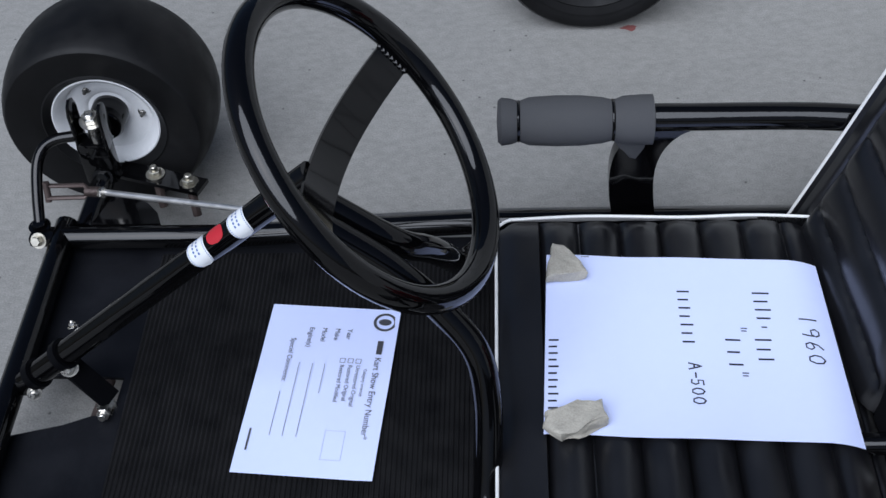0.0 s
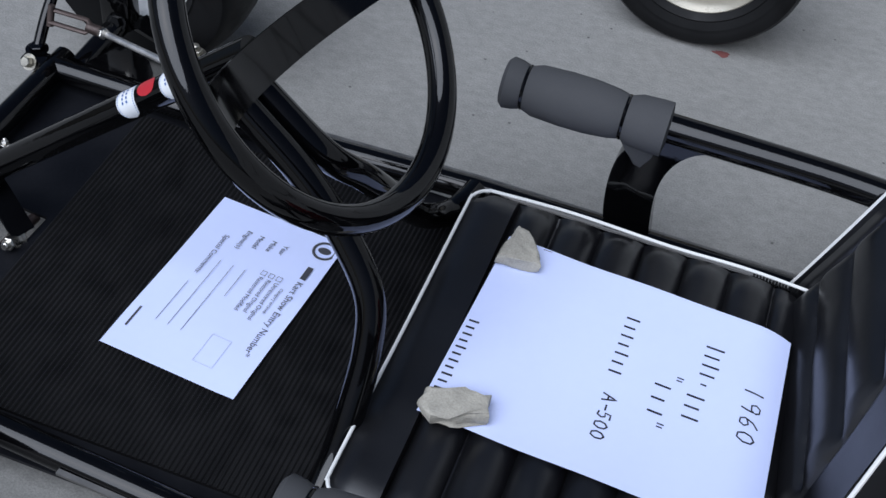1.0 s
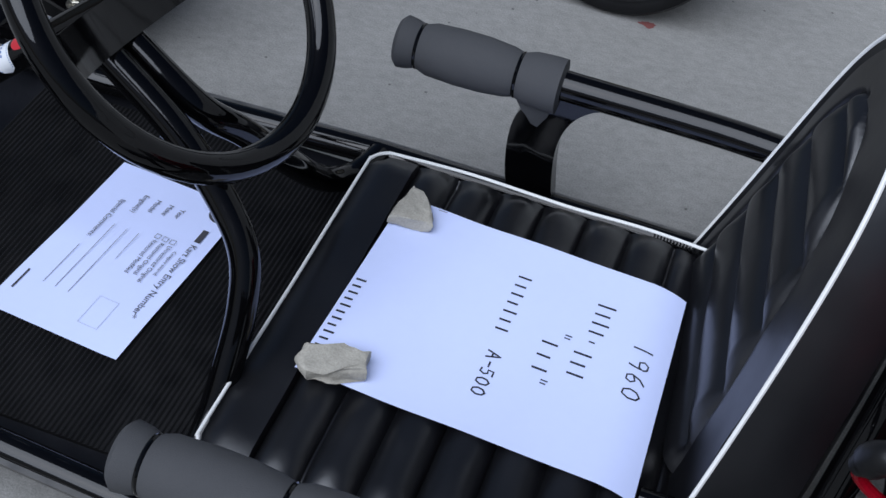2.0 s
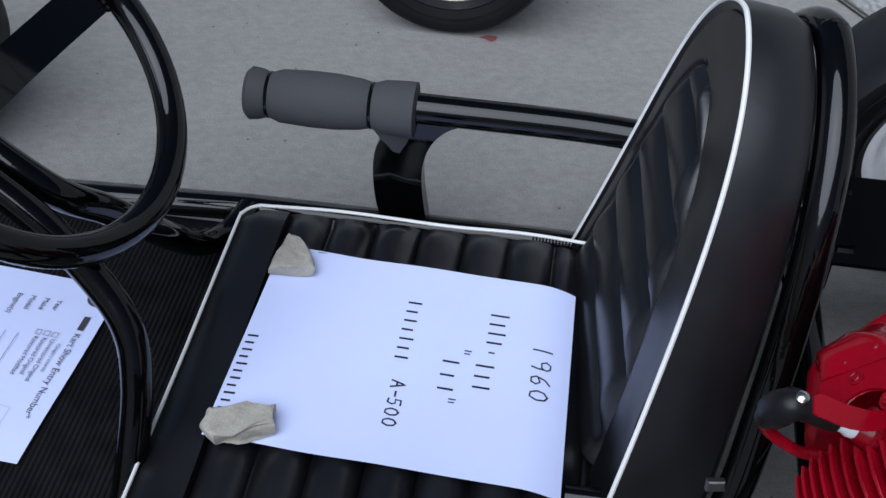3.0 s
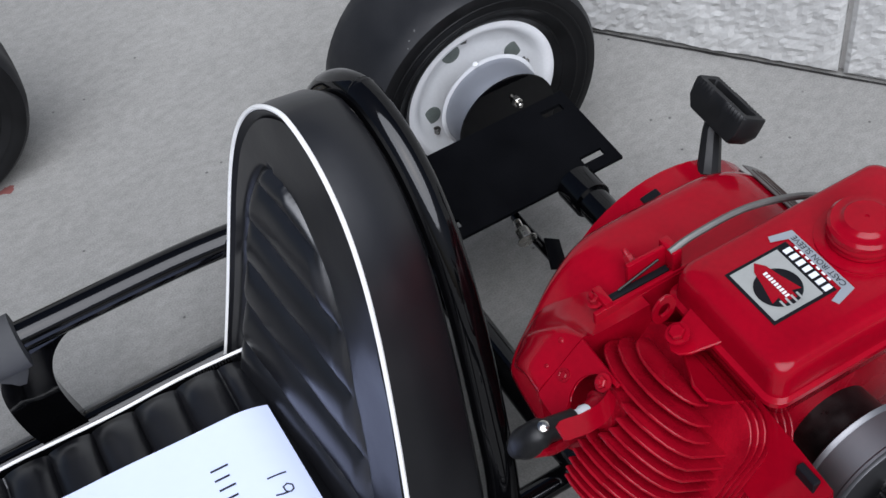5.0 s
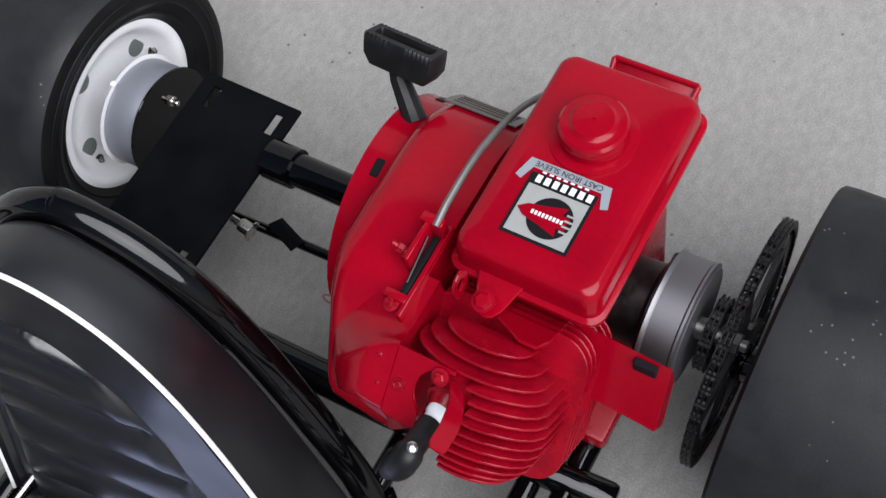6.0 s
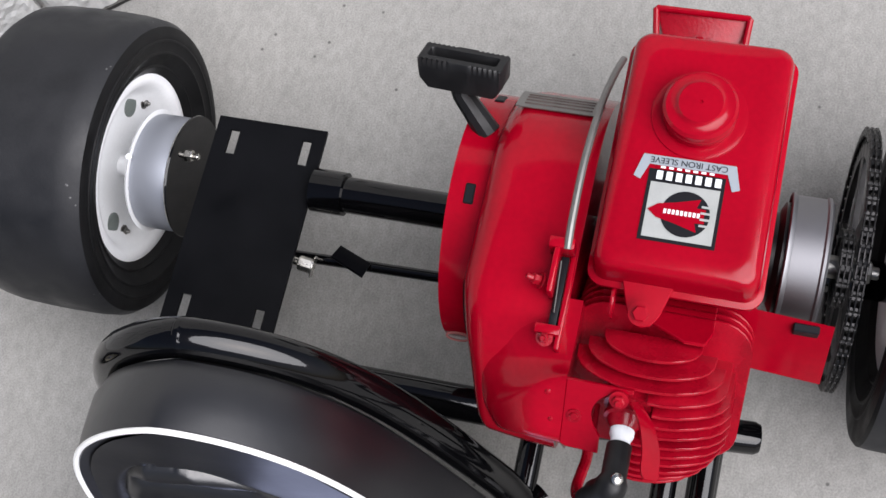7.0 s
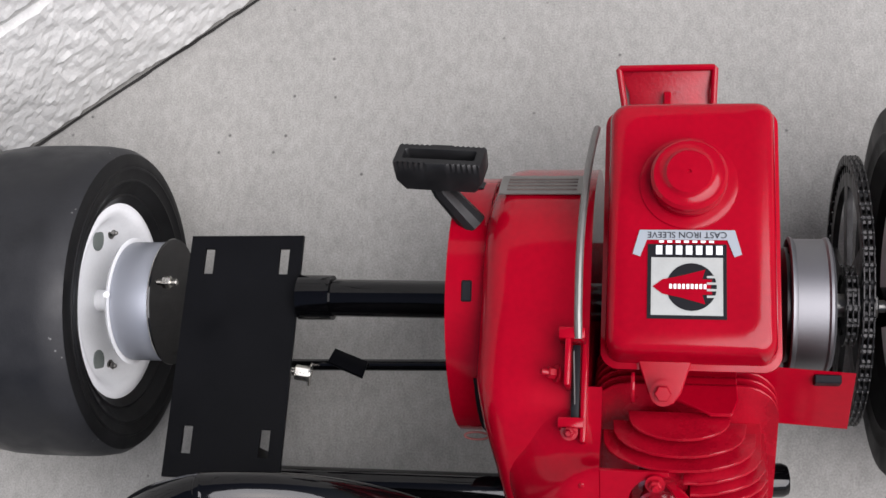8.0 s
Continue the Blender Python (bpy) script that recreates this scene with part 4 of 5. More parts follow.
bm = ringed([grip_ring_at(0.052, 0.017, -0.0135), grip_ring_at(0.055, 0.0205, -0.012), grip_ring_at(0.066, 0.0235, -0.003), grip_ring_at(0.067, 0.024, 0.006, 0.0006), grip_ring_at(0.067, 0.024, 0.0125, 0.0018), grip_ring_at(0.0655, 0.0225, 0.0138, 0.0014), grip_ring_at(0.055, 0.0115, 0.0138), grip_ring_at(0.054, 0.0105, 0.0128), grip_ring_at(0.052, 0.010, -0.004)])
ph = part("starter_handle", bm, BOOT, engine, "black ribbed plastic pull-start handle")
part("handle_stem", tube(B(), [hm @ Vector((0.004, 0, -0.010)), hm @ Vector((0.002, 0, -0.02)), Vector((0.822, 0.545, 0.296))], [0.0085, 0.008, 0.0100], 10), BOOT, engine)
# rating plate on the shroud
bm = B()
n = 6
lines = []
for k in range(n + 1):
    a = radians(47 + 16 * k / n)
    sr = shell_r(47 + 16 * k / n) + 0.0014
    q = Vector((CX + sr * math.cos(a), 0, CZ + sr * math.sin(a)))
    lines.append([bm.verts.new((q.x, y, q.z)) for y in (0.462, 0.526)] + [bm.verts.new((q.x + 0.001 * math.cos(a), y, q.z + 0.001 * math.sin(a))) for y in (0.526, 0.462)])
for a, b in zip(lines, lines[1:]):
    for k in range(4):
        bm.faces.new((a[k], a[(k + 1) % 4], b[(k + 1) % 4], b[k]))
bm.faces.new(lines[0])
bm.faces.new(lines[-1][::-1])
part("rating_plate", bm, ALU, engine, "small embossed aluminium rating plate")
bm = B()
for k in range(4):
    a = radians(52 + 2.8 * k)
    sr = shell_r(52 + 2.8 * k) + 0.0026
    q = Vector((CX + sr * math.cos(a), 0, CZ + sr * math.sin(a)))
    block(bm, (q.x - 0.0008, 0.468, q.z - 0.0006), (q.x + 0.0008, 0.52, q.z + 0.0002), 0)
part("plate_print", bm, RUST, engine)

# fuel tank: a lower tray, a seam and a pressed lid
TX, TY = 0.802, 0.386


def tank_ring(w, h, r, z, dx=0.0):
    return [(TX + dx + a, TY + b, z) for a, b in rounded(w, h, r, 6)]


tk = ringed([tank_ring(0.150, 0.086, 0.012, 0.285), tank_ring(0.166, 0.10, 0.010, 0.30), tank_ring(0.182, 0.113, 0.012, 0.327), tank_ring(0.192, 0.121, 0.0125, 0.329), tank_ring(0.192, 0.121, 0.0125, 0.333), tank_ring(0.184, 0.115, 0.0115, 0.3345), tank_ring(0.182, 0.113, 0.0115, 0.350), tank_ring(0.1795, 0.1105, 0.012, 0.3570), tank_ring(0.1755, 0.1065, 0.012, 0.3604), tank_ring(0.169, 0.100, 0.011, 0.3620), tank_ring(0.150, 0.082, 0.012, 0.3625)])
part("fuel_tank", tk, RED, engine, "glossy red pressed-steel fuel tank")
TZ = 0.3625
cm = Matrix.Translation((0.830, 0.388, TZ))
part("tank_neck", lathe(B(), [(0.033, -0.001), (0.033, 0.0012), (0.029, 0.002), (0.0, 0.002)], cm, 40), RED, engine)
part("fuel_cap", lathe(B(), [(0.0245, 0.002), (0.0255, 0.004), (0.0250, 0.0065), (0.0258, 0.008), (0.0258, 0.0105), (0.0250, 0.0118), (0.0258, 0.013), (0.0255, 0.0165), (0.0235, 0.0188), (0.0185, 0.0190), (0.0168, 0.0200), (0.0150, 0.0222), (0.0015, 0.0226), (0.0010, 0.0215), (0, 0.0215)], cm, 40), RED, engine, "round red screw cap with a vent hole")
# printed emblem on the lid: plain shapes
dm = Matrix.Translation((0.760, 0.389, TZ + 0.0006))


def flat(outline, z, material, name, parent, m=dm):
    bm = B()
    bm.faces.new([bm.verts.new(m @ Vector((x, y, z))) for x, y in outline])
    return part(name, bm, material, parent)


def sq(x0, y0, x1, y1):
    return [(x0, y0), (x1, y0), (x1, y1), (x0, y1)]


flat(sq(-0.026, -0.026, 0.026, 0.026), 0.0, DECALK_SHADE, "emblem_ground", engine)
flat(sq(-0.0235, -0.0235, 0.0165, 0.0235), 0.0003, DECALS, "emblem_field", engine)
flat([(-0.004 + 0.0165 * math.cos(radians(a)), -0.003 + 0.0165 * math.sin(radians(a))) for a in range(0, 360, 12)], 0.0006, DECALK_SHADE, "emblem_disc", engine)
flat([(-0.004, 0.0225), (0.001, 0.016), (0.0035, 0.004), (0.008, -0.012), (0.0015, -0.010), (0.001, -0.0165), (-0.004, -0.0155), (-0.009, -0.0165), (-0.0095, -0.010), (-0.016, -0.012), (-0.0115, 0.004), (-0.009, 0.016)], 0.0009, RED, "emblem_arrow", engine)
for k in range(7):
    y = 0.0205 - 0.0066 * k
    flat(sq(0.0185, y - 0.0042, 0.0248, y), 0.0006, STICKW, "emblem_bar", engine)
for k in range(4):
    x = -0.0115 + 0.0045 * k
    flat(sq(x, -0.0205, x + 0.0016, -0.013), 0.0012, DECALS, "emblem_bar", engine)
for k in range(9):
    y = 0.0115 - 0.0028 * k
    flat(sq(-0.0055, y - 0.0018, -0.0022, y), 0.0012, STICKW, "emblem_bar", engine)
for k in range(7):
    y = 0.0185 - 0.0055 * k
    flat(sq(0.0268, y - 0.0032, 0.0284, y), 0.0007, STICKW, "emblem_bar", engine)
flat([(0.019, 0.036), (0.036, 0.0315), (0.036, -0.0315), (0.019, -0.036), (0.017, -0.031), (0.029, -0.0265), (0.029, 0.0265), (0.017, 0.031)], 0.0002, DECALG, "emblem_banner", engine)
flat(sq(0.0265, -0.0215, 0.0285, 0.0215), 0.0004, RED, "emblem_strip", engine)


def words(text, size, m, material, name, parent, align="CENTER"):
    """Lettering as a mesh, laid in the x, y of m."""
    cu = bpy.data.curves.new(name, "FONT")
    cu.body, cu.size, cu.align_x, cu.align_y = text, size, align, "CENTER"
    tmp = bpy.data.objects.new(name, cu)
    me = bpy.data.meshes.new_from_object(tmp)
    bpy.data.objects.remove(tmp)
    bm = B()
    bm.from_mesh(me)
    bpy.data.meshes.remove(me)
    bm.transform(m)
    return part(name, bm, material, parent)


words("CAST IRON SLEEVE", 0.0062, dm @ Matrix.Translation((0.0326, 0, 0.0006)) @ pose(0, 0, 0, 0, 0, 90), DECALK_SHADE, "emblem_lettering", engine)

# tank strap bracket in front, with its bolt
part("tank_bracket", prism(B(), [(0.0, -0.018), (0.0, 0.018), (-0.022, 0.011), (-0.029, 0.006), (-0.031, 0.0), (-0.029, -0.006), (-0.022, -0.011)], Matrix.Translation((0.712, 0.403, 0.336)) @ pose(0, 0, 0, 0, -14, 0), 0.003, 0.0008, 1), RED, engine)
em = Matrix.Translation((0.690, 0.4235, 0.349)) @ Matrix(((0.75, 0, 0.1, 0), (0, 0, 1, 0), (0.1, 1, 0, 0), (0, 0, 0, 1)))
part("bracket_ear", lathe(B(), [(0.0065, -0.0012), (0.0130, -0.0012), (0.0135, 0), (0.0130, 0.0012), (0.0065, 0.0012)], em, 28, True), RED, engine, "small red eyelet on the tank bracket")
part("bracket_bolt", hexbolt(B(), (0.688, 0.404, 0.3435), (-0.3, 0, 1), 0.0058, 0.005, True, 0), RED, engine)
# throttle tube and its lever bracket
part("throttle_tube", tube(B(), spline([(0.722, 0.4605, 0.3515), (0.745, 0.461, 0.3555), (0.79, 0.461, 0.354), (0.84, 0.4595, 0.336), (0.88, 0.4575, 0.308), (0.906, 0.456, 0.282)]), 0.0028, 10), ALU, engine, "bent dull aluminium throttle tube")
part("lever_bracket", block(B(), (0.655, 0.455, 0.320), (0.735, 0.459, 0.334), 0.001), RED, engine)
part("throttle_lever", block(B(), (0.690, 0.4655, 0.330), (0.730, 0.4695, 0.352), 0.001), RED, engine)
# black bar fills the lever gap and stands for its shade
part("lever_slot_shade", block(B(), (0.668, 0.460, 0.322), (0.722, 0.4655, 0.3335), 0.0005), DECALK_SHADE, engine)
part("lever_fork", block(B(), (0.722, 0.456, 0.334), (0.730, 0.474, 0.353), 0.001), RED, engine)
part("lever_fork", block(B(), (0.664, 0.456, 0.322), (0.671, 0.474, 0.338), 0.001), RED, engine)
part("lever_screw", hexbolt(B(), (0.700, 0.475, 0.34), (0, 1, 0.6), 0.004, 0.006), REDCAST, engine)
part("lever_screw", hexbolt(B(), (0.662, 0.466, 0.333), (-0.3, 0, 1), 0.004, 0.006), REDCAST, engine)
part("lever_cable", tube(B(), [(0.680, 0.463, 0.336), (0.715, 0.464, 0.345)], 0.0010, 8), CHAIN, engine)
# air box behind the tank
def box_ring(x, y0, y1, z0, z1):
    return [(x, y0, z0), (x, y1, z0), (x, y1, z1), (x, y0, z1)]


bm = ringed([box_ring(0.885, 0.370, 0.432, 0.15, 0.235), box_ring(0.955, 0.368, 0.434, 0.15, 0.240), box_ring(0.972, 0.365, 0.442, 0.146, 0.2500), box_ring(0.9745, 0.3665, 0.4405, 0.148, 0.2485), box_ring(0.962, 0.370, 0.437, 0.152, 0.244)])
bmesh.ops.bevel(bm, geom=[e for e in bm.edges if abs(e.verts[0].co.x - e.verts[1].co.x) > 0.01], offset=0.003, segments=2, affect="EDGES", profile=0.5)
part("air_box", bm, REDCAST, engine, "red cast air box with a raised lip")
part("box_lip", tube(B(), [(0.930, 0.3672, 0.2385), (0.9715, 0.3655, 0.2505), (0.9720, 0.3662, 0.2508), (0.9720, 0.4408, 0.2508), (0.9715, 0.4415, 0.2505), (0.930, 0.4350, 0.2385)], 0.0028, 10), RED, engine)
part("box_divider", block(B(), (0.936, 0.400, 0.236), (0.954, 0.406, 0.2455), 0.001, 1), RED, engine)
# cylinder and head: plates across the slanting bore, then fins along it
TH = radians(38)
BA = Vector((-math.cos(TH), 0, math.sin(TH)))      # along the bore, outwards
BU = Vector((math.sin(TH), 0, math.cos(TH)))       # up the face of the head
BY = Vector((0, -1, 0))
HC = Vector((CX - 0.022, 0.393, CZ - 0.022)) + BA * 0.150          # where the head sits on the barrel
hm = Matrix((BY, BU, BA)).transposed().to_4x4()


def bore(d):
    return Matrix.Translation(HC + BA * d) @ hm


part("cylinder_core", lathe(B(), [(0, -0.13), (0.036, -0.13), (0.036, -0.024), (0, -0.024)], bore(0), 32), REDCAST, engine)
for k in range(7):
    part("cylinder_fin", prism(B(), rounded(0.128, 0.128, 0.026, 6), bore(-0.022 - 0.0080 * k) @ Matrix.Translation((0.004, 0, 0)), 0.0019, 0.0005, 1), REDCAST, engine)
NF = 13
for k in range(NF):
    h = -0.050 + 0.106 * k / (NF - 1)
    q = min(1.0, abs(h) / 0.066)
    wd = 0.062 * (1 - q ** 2.2) ** 0.5
    dp = 0.040 * (1 - q ** 2.4) ** 0.5 + 0.004
    rear_ = 0.0 if h > 0.03 else -0.026
    pts = [(-wd, rear_)] + [(-wd * math.cos(math.pi * j / 14) , dp * math.sin(math.pi * j / 14) ** 0.7) for j in range(1, 14)] + [(wd, rear_)]
    if h < 0.038:
        # cut away round the plug and under the front plate
        clear = -0.0135 + math.sqrt(max(0.0, 0.0215 ** 2 - (h - 0.0157) ** 2))
        pts = [(max(a, clear, -0.008), b) for a, b in pts]
    fm = Matrix.Translation(HC + BU * (h - 0.0009)) @ Matrix((BY, BA, BU)).transposed().to_4x4()
    part("head_fin", prism(B(), pts, fm, 0.0023, 0.0008, 2), REDCAST, engine)
tp = [(-0.012, -0.080), (0.0390, -0.080), (0.0390, -0.006), (0.0345, 0.0085), (0.0205, 0.0085), (0.010, 0.001), (-0.012, -0.012)]
part("cylinder_top", prism(B(), tp, Matrix.Translation(HC + BU * 0.0610) @ Matrix((BY, BA, BU)).transposed().to_4x4(), 0.003, 0.0008, 1), RED, engine)
# front plate of the shroud: flat, rolled over on its outer sides, notched round the plug
PN, PV, PU = Vector((-0.66, 0, 0.751)), Vector((0.751, 0, 0.66)), Vector((0, -1, 0))
PO = Vector((0.622, 0.43, 0.318))
notch = [(0.0235 + 0.0205 * math.cos(radians(a)), -0.004 + 0.0205 * math.sin(radians(a))) for a in range(234, 70, -12)]
edge = [(-0.0156, 0.0205), (-0.0156, -0.0316), (-0.0111, -0.0336), (0.0117, -0.0345)] + notch + [(0.0305, 0.0165), (0.0305, 0.0200), (0.0202, 0.0196)]
plm = Matrix.Translation(PO - PN * 0.003) @ Matrix((PU, PV, PN)).transposed().to_4x4()
part("shroud_plate", prism(B(), edge, plm, 0.003, 0.0006, 1), RED, engine, "flat red front plate of the fan shroud, notched round the plug")
# the drum of the shroud runs out over a pressed hollow into the plate: a smooth skin through rows of guides
guides = (
    ((0.694, 0.4450, 0.3285), (0.694, 0.472, 0.3282), (0.694, 0.496, 0.3265), (0.690, 0.514, 0.318), (0.690, 0.526, 0.285)),
    ((0.668, 0.4452, 0.3275), (0.669, 0.473, 0.3235), (0.670, 0.497, 0.3170), (0.666, 0.516, 0.303), (0.668, 0.527, 0.270)),
    ((0.647, 0.4458, 0.3270), (0.650, 0.475, 0.3165), (0.651, 0.4968, 0.3075), (0.646, 0.515, 0.290), (0.650, 0.525, 0.255)),
    ((0.6372, 0.4456, 0.3313), (0.6300, 0.4695, 0.3220), (0.6235, 0.4890, 0.3040), (0.627, 0.509, 0.279), (0.634, 0.519, 0.245)),
    ((0.6160, 0.4456, 0.3127), (0.6160, 0.4697, 0.3120), (0.6150, 0.4885, 0.2960), (0.617, 0.505, 0.270), (0.626, 0.513, 0.240)),
    ((0.5990, 0.4456, 0.2978), (0.6000, 0.4660, 0.2975), (0.6020, 0.4840, 0.2830), (0.608, 0.498, 0.259), (0.620, 0.505, 0.235)))
across = [spline(g, 6) for g in guides]
across.append([q + Vector((0.0055, 0, -0.015)) for q in across[-1]])   # rolled under
skin = [spline([row[k] for row in across], 6) for k in range(len(across[0]))]
bm = B()
sv = [[bm.verts.new(q) for q in col] for col in skin]
for a, b in zip(sv, sv[1:]):
    for k in range(len(a) - 1):
        bm.faces.new((a[k], a[k + 1], b[k + 1], b[k]))
side_ = [bm.verts.new((q.co.x + 0.004, q.co.y + 0.0005, q.co.z - 0.05)) for q in sv[0]]
for k in range(len(side_) - 1):
    bm.faces.new((sv[0][k], sv[0][k + 1], side_[k + 1], side_[k]))
part("shroud_front", bm, RED, engine, "smooth red shroud front with a pressed hollow", 50)
for u, v, r in ((-0.0275, 0.0075, 0.0022), (-0.0235, -0.0135, 0.0018)):
    part("plate_rivet", lathe(B(), [(r, -0.001), (r, 0.0006), (r * 0.6, 0.0016), (0, 0.0018)], Matrix.Translation(PO + PU * u + PV * v) @ frame_of(PN), 14), REDCAST, engine)
part("shroud_bolt", hexbolt(B(), PO + PU * -0.0075 + PV * -0.0075, PN, 0.0034, 0.0010, True, 0), REDCAST, engine)
part("shroud_bolt", hexbolt(B(), PO + PU * 0.0215 + PV * 0.0125 + PN * 0.002, PN, 0.0045, 0.004, True, 0.001), REDCAST, engine)
plug0 = Vector((0.6200, 0.4035, 0.3060))
PD = (BA * 0.9 + Vector((-0.3, 0, -0.25))).normalized()
pmx = Matrix.Translation(plug0) @ frame_of(PD)
part("spark_plug", lathe(B(), [(0.0085, 0.007), (0.0085, 0.011), (0.007, 0.014), (0.007, 0.024), (0.006, 0.026), (0, 0.026)], pmx, 24), STICKW, engine, "white porcelain spark plug")
part("plug_ring", lathe(B(), [(0.0168, -0.056), (0.0168, -0.012), (0.0135, -0.011), (0.0135, -0.005), (0.0150, -0.0045), (0.0150, -0.002), (0.0125, -0.001), (0.0105, 0.004), (0.007, 0.008), (0.007, -0.056)], pmx, 24, True), REDCAST, engine)
e0 = plug0 + PD * 0.019
e1 = plug0 + PD * 0.046
e2 = e1 + Vector((-0.007, 0.004, -0.008))
part("plug_boot", tube(B(), spline([e0, e1, e2, (0.5655, 0.4220, 0.2830)], 5), [0.0088] * 5 + [0.0108] * 5 + [0.0116] * 3 + [0.0095, 0.0085, 0.0075], 16), BOOT, engine, "black rubber spark plug boot")
part("boot_rivet", lathe(B(), [(0.0042, -0.001), (0.0040, 0.002), (0.0022, 0.0032), (0, 0.0034)], Matrix.Translation(e1 + Vector((0.001, -0.003, 0.0108))) @ frame_of((-0.1, -0.3, 1)), 18), ZINC, engine)
part("kill_strap", strap(B(), spline([(0.630, 0.3990, 0.3265), (0.6240, 0.3930, 0.3285), (0.613, 0.3865, 0.3330), (0.597, 0.3815, 0.3410), (0.5835, 0.3800, 0.3480), (0.5775, 0.3785, 0.3505)], 3), [0.008, 0.009, 0.010, 0.011, 0.0115, 0.012, 0.0125, 0.013, 0.0135, 0.0135, 0.0135, 0.0135, 0.0135, 0.0135, 0.012, 0.010], 0.0016, (0.35, 0.9, 0.35)), RED, engine, "bright red spring-steel stop strap")
part("plug_lead", tube(B(), spline([(0.5655, 0.4220, 0.2835), (0.568, 0.4285, 0.268), (0.576, 0.4310, 0.256), (0.588, 0.4300, 0.248), (0.6016, 0.4287, 0.2442), (0.640, 0.430, 0.245)], 5), 0.0042, 10), REDCAST, engine, "red ignition lead")
for q, ax in (((0.680, 0.3385, 0.2705), (-0.1, -0.9, 0.5)),):
    part("head_bolt", hexbolt(B(), q, ax, 0.0075, 0.006, True, 0.002), REDCAST, engine)
# exhaust box
bm = ringed([[(x + dx, y, z + dz) for x, z in ((0.685, 0.247), (0.7145, 0.2995), (0.719, 0.271), (0.701, 0.221))] for y, dx, dz in ((0.356, 0.004, 0.003), (0.314, 0.002, 0.0015), (0.2735, 0.0, 0.0))])
bmesh.ops.bevel(bm, geom=[e for e in bm.edges if e.calc_face_angle(0) > 0.4], offset=0.0045, segments=3, affect="EDGES", profile=0.5)
part("exhaust_box", bm, RED, engine, "red box-shaped exhaust outlet")
# the box stays closed; this black block paints the slot's inner shade
part("exhaust_slot_shade", block(B(), (0.7075, 0.283, 0.2870), (0.7135, 0.301, 0.2985), 0.0008, 1), DECALK_SHADE, engine, "black block painted as the shaded slot in the exhaust box")
# clutch drum, sprockets and chain
cm = Matrix.Translation((CX - 0.004, 0.2715, CZ + 0.027)) @ frame_of((0, 1, 0))
part("clutch_drum", lathe(B(), [(0.0, 0.010), (0.048, 0.010), (0.0495, 0.0115), (0.0515, 0.012), (0.0515, 0.014), (0.0502, 0.0155), (0.0502, 0.037), (0.0515, 0.0385), (0.0522, 0.0405), (0.050, 0.0415), (0.048, 0.039), (0.048, 0.018), (0, 0.018)], cm, 56), SPUN, engine, "bare spun-steel clutch drum")
part("crank_shaft", lathe(B(), [(0, -0.012), (0.009, -0.012), (0.009, 0.09), (0, 0.09)], cm, 24), STEEL, engine)
part("clutch_backplate", lathe(B(), [(0, 0.036), (0.044, 0.036), (0.044, 0.044), (0.036, 0.048), (0.034, 0.080), (0, 0.080)], cm, 40), CHAIN, engine, "oily dark clutch backplate and crank boss")
part("clutch_nut", hexbolt(B(), (CX - 0.004, 0.2555, CZ + 0.027), (0, -1, 0), 0.009, 0.008, True, 0.005), STEEL, engine)


def sprocket(r, teeth, y, thick, at, name, bore_r, parent):
    """A toothed ring; its open middle is crossed by spokes when the bore is wide."""
    bm = B()
    rows_ = []
    for k in range(teeth * 4):
        a = 2 * math.pi * (k // 4 + (-0.30, -0.12, 0.12, 0.30)[k % 4]) / teeth
        rr = r + 0.002 if k % 4 in (1, 2) else r - 0.004
        c, n = math.cos(a), math.sin(a)
        rows_.append([bm.verts.new((at[0] + q * c, yy, at[1] + q * n)) for q, yy in ((bore_r, y), (rr, y), (rr, y + thick), (bore_r, y + thick))])
    for a, b in zip(rows_, rows_[1:] + rows_[:1]):
        for k in range(4):
            bm.faces.new((a[k], a[(k + 1) % 4], b[(k + 1) % 4], b[k]))
    if bore_r > 0.05:
        for k in range(5):
            a = radians(90 + 72 * k)
            d = Vector((math.cos(a), 0, math.sin(a)))
            strap(bm, [Vector((at[0], y + thick / 2, at[1])) + d * 0.020, Vector((at[0], y + thick / 2, at[1])) + d * (bore_r + 0.004)], 0.018, thick - 0.0006, (-d.z, 0, d.x))
    return part(name, bm, CHAIN, parent)


sprocket(0.023, 11, 0.2650, 0.006, (CX - 0.004, CZ + 0.027), "clutch_sprocket", 0.008, engine)
SR, SPX = 0.1065, 0.8165
big = sprocket(SR - 0.006, 54, 0.2530, 0.005, (SPX, 0.1515), "axle_sprocket", 0.086, kart)
bm0 = B()
block(bm0, (-0.0062, -0.0008, -0.0042), (0.0062, 0.0008, 0.0042), 0.0012, 1)
tube(bm0, [(-0.0042, -0.0048, 0), (-0.0042, 0.0048, 0)], 0.0030, 8)
tube(bm0, [(0.0042, -0.0048, 0), (0.0042, 0.0048, 0)], 0.0030, 8)
for yy_ in (-0.0038, 0.0038):
    block(bm0, (-0.0064, yy_ - 0.0008, -0.0042), (0.0064, yy_ + 0.0008, 0.0042), 0.0012, 1)
link = None
NL = 54
for k in range(NL):
    a = 2 * math.pi * k / NL
    at = Vector((SPX + SR * math.cos(a), 0.2555, 0.1515 + SR * math.sin(a)))
    if link is None:
        link = part("chain_link", bm0, CHAIN, big, "oily black roller chain link")
        ob = link
    else:
        ob = shared("chain_link", link, at, big)
    ob.location = at - PLACE[big]
    ob.rotation_euler = (0, -(a + math.pi / 2), 0)

NS = 15
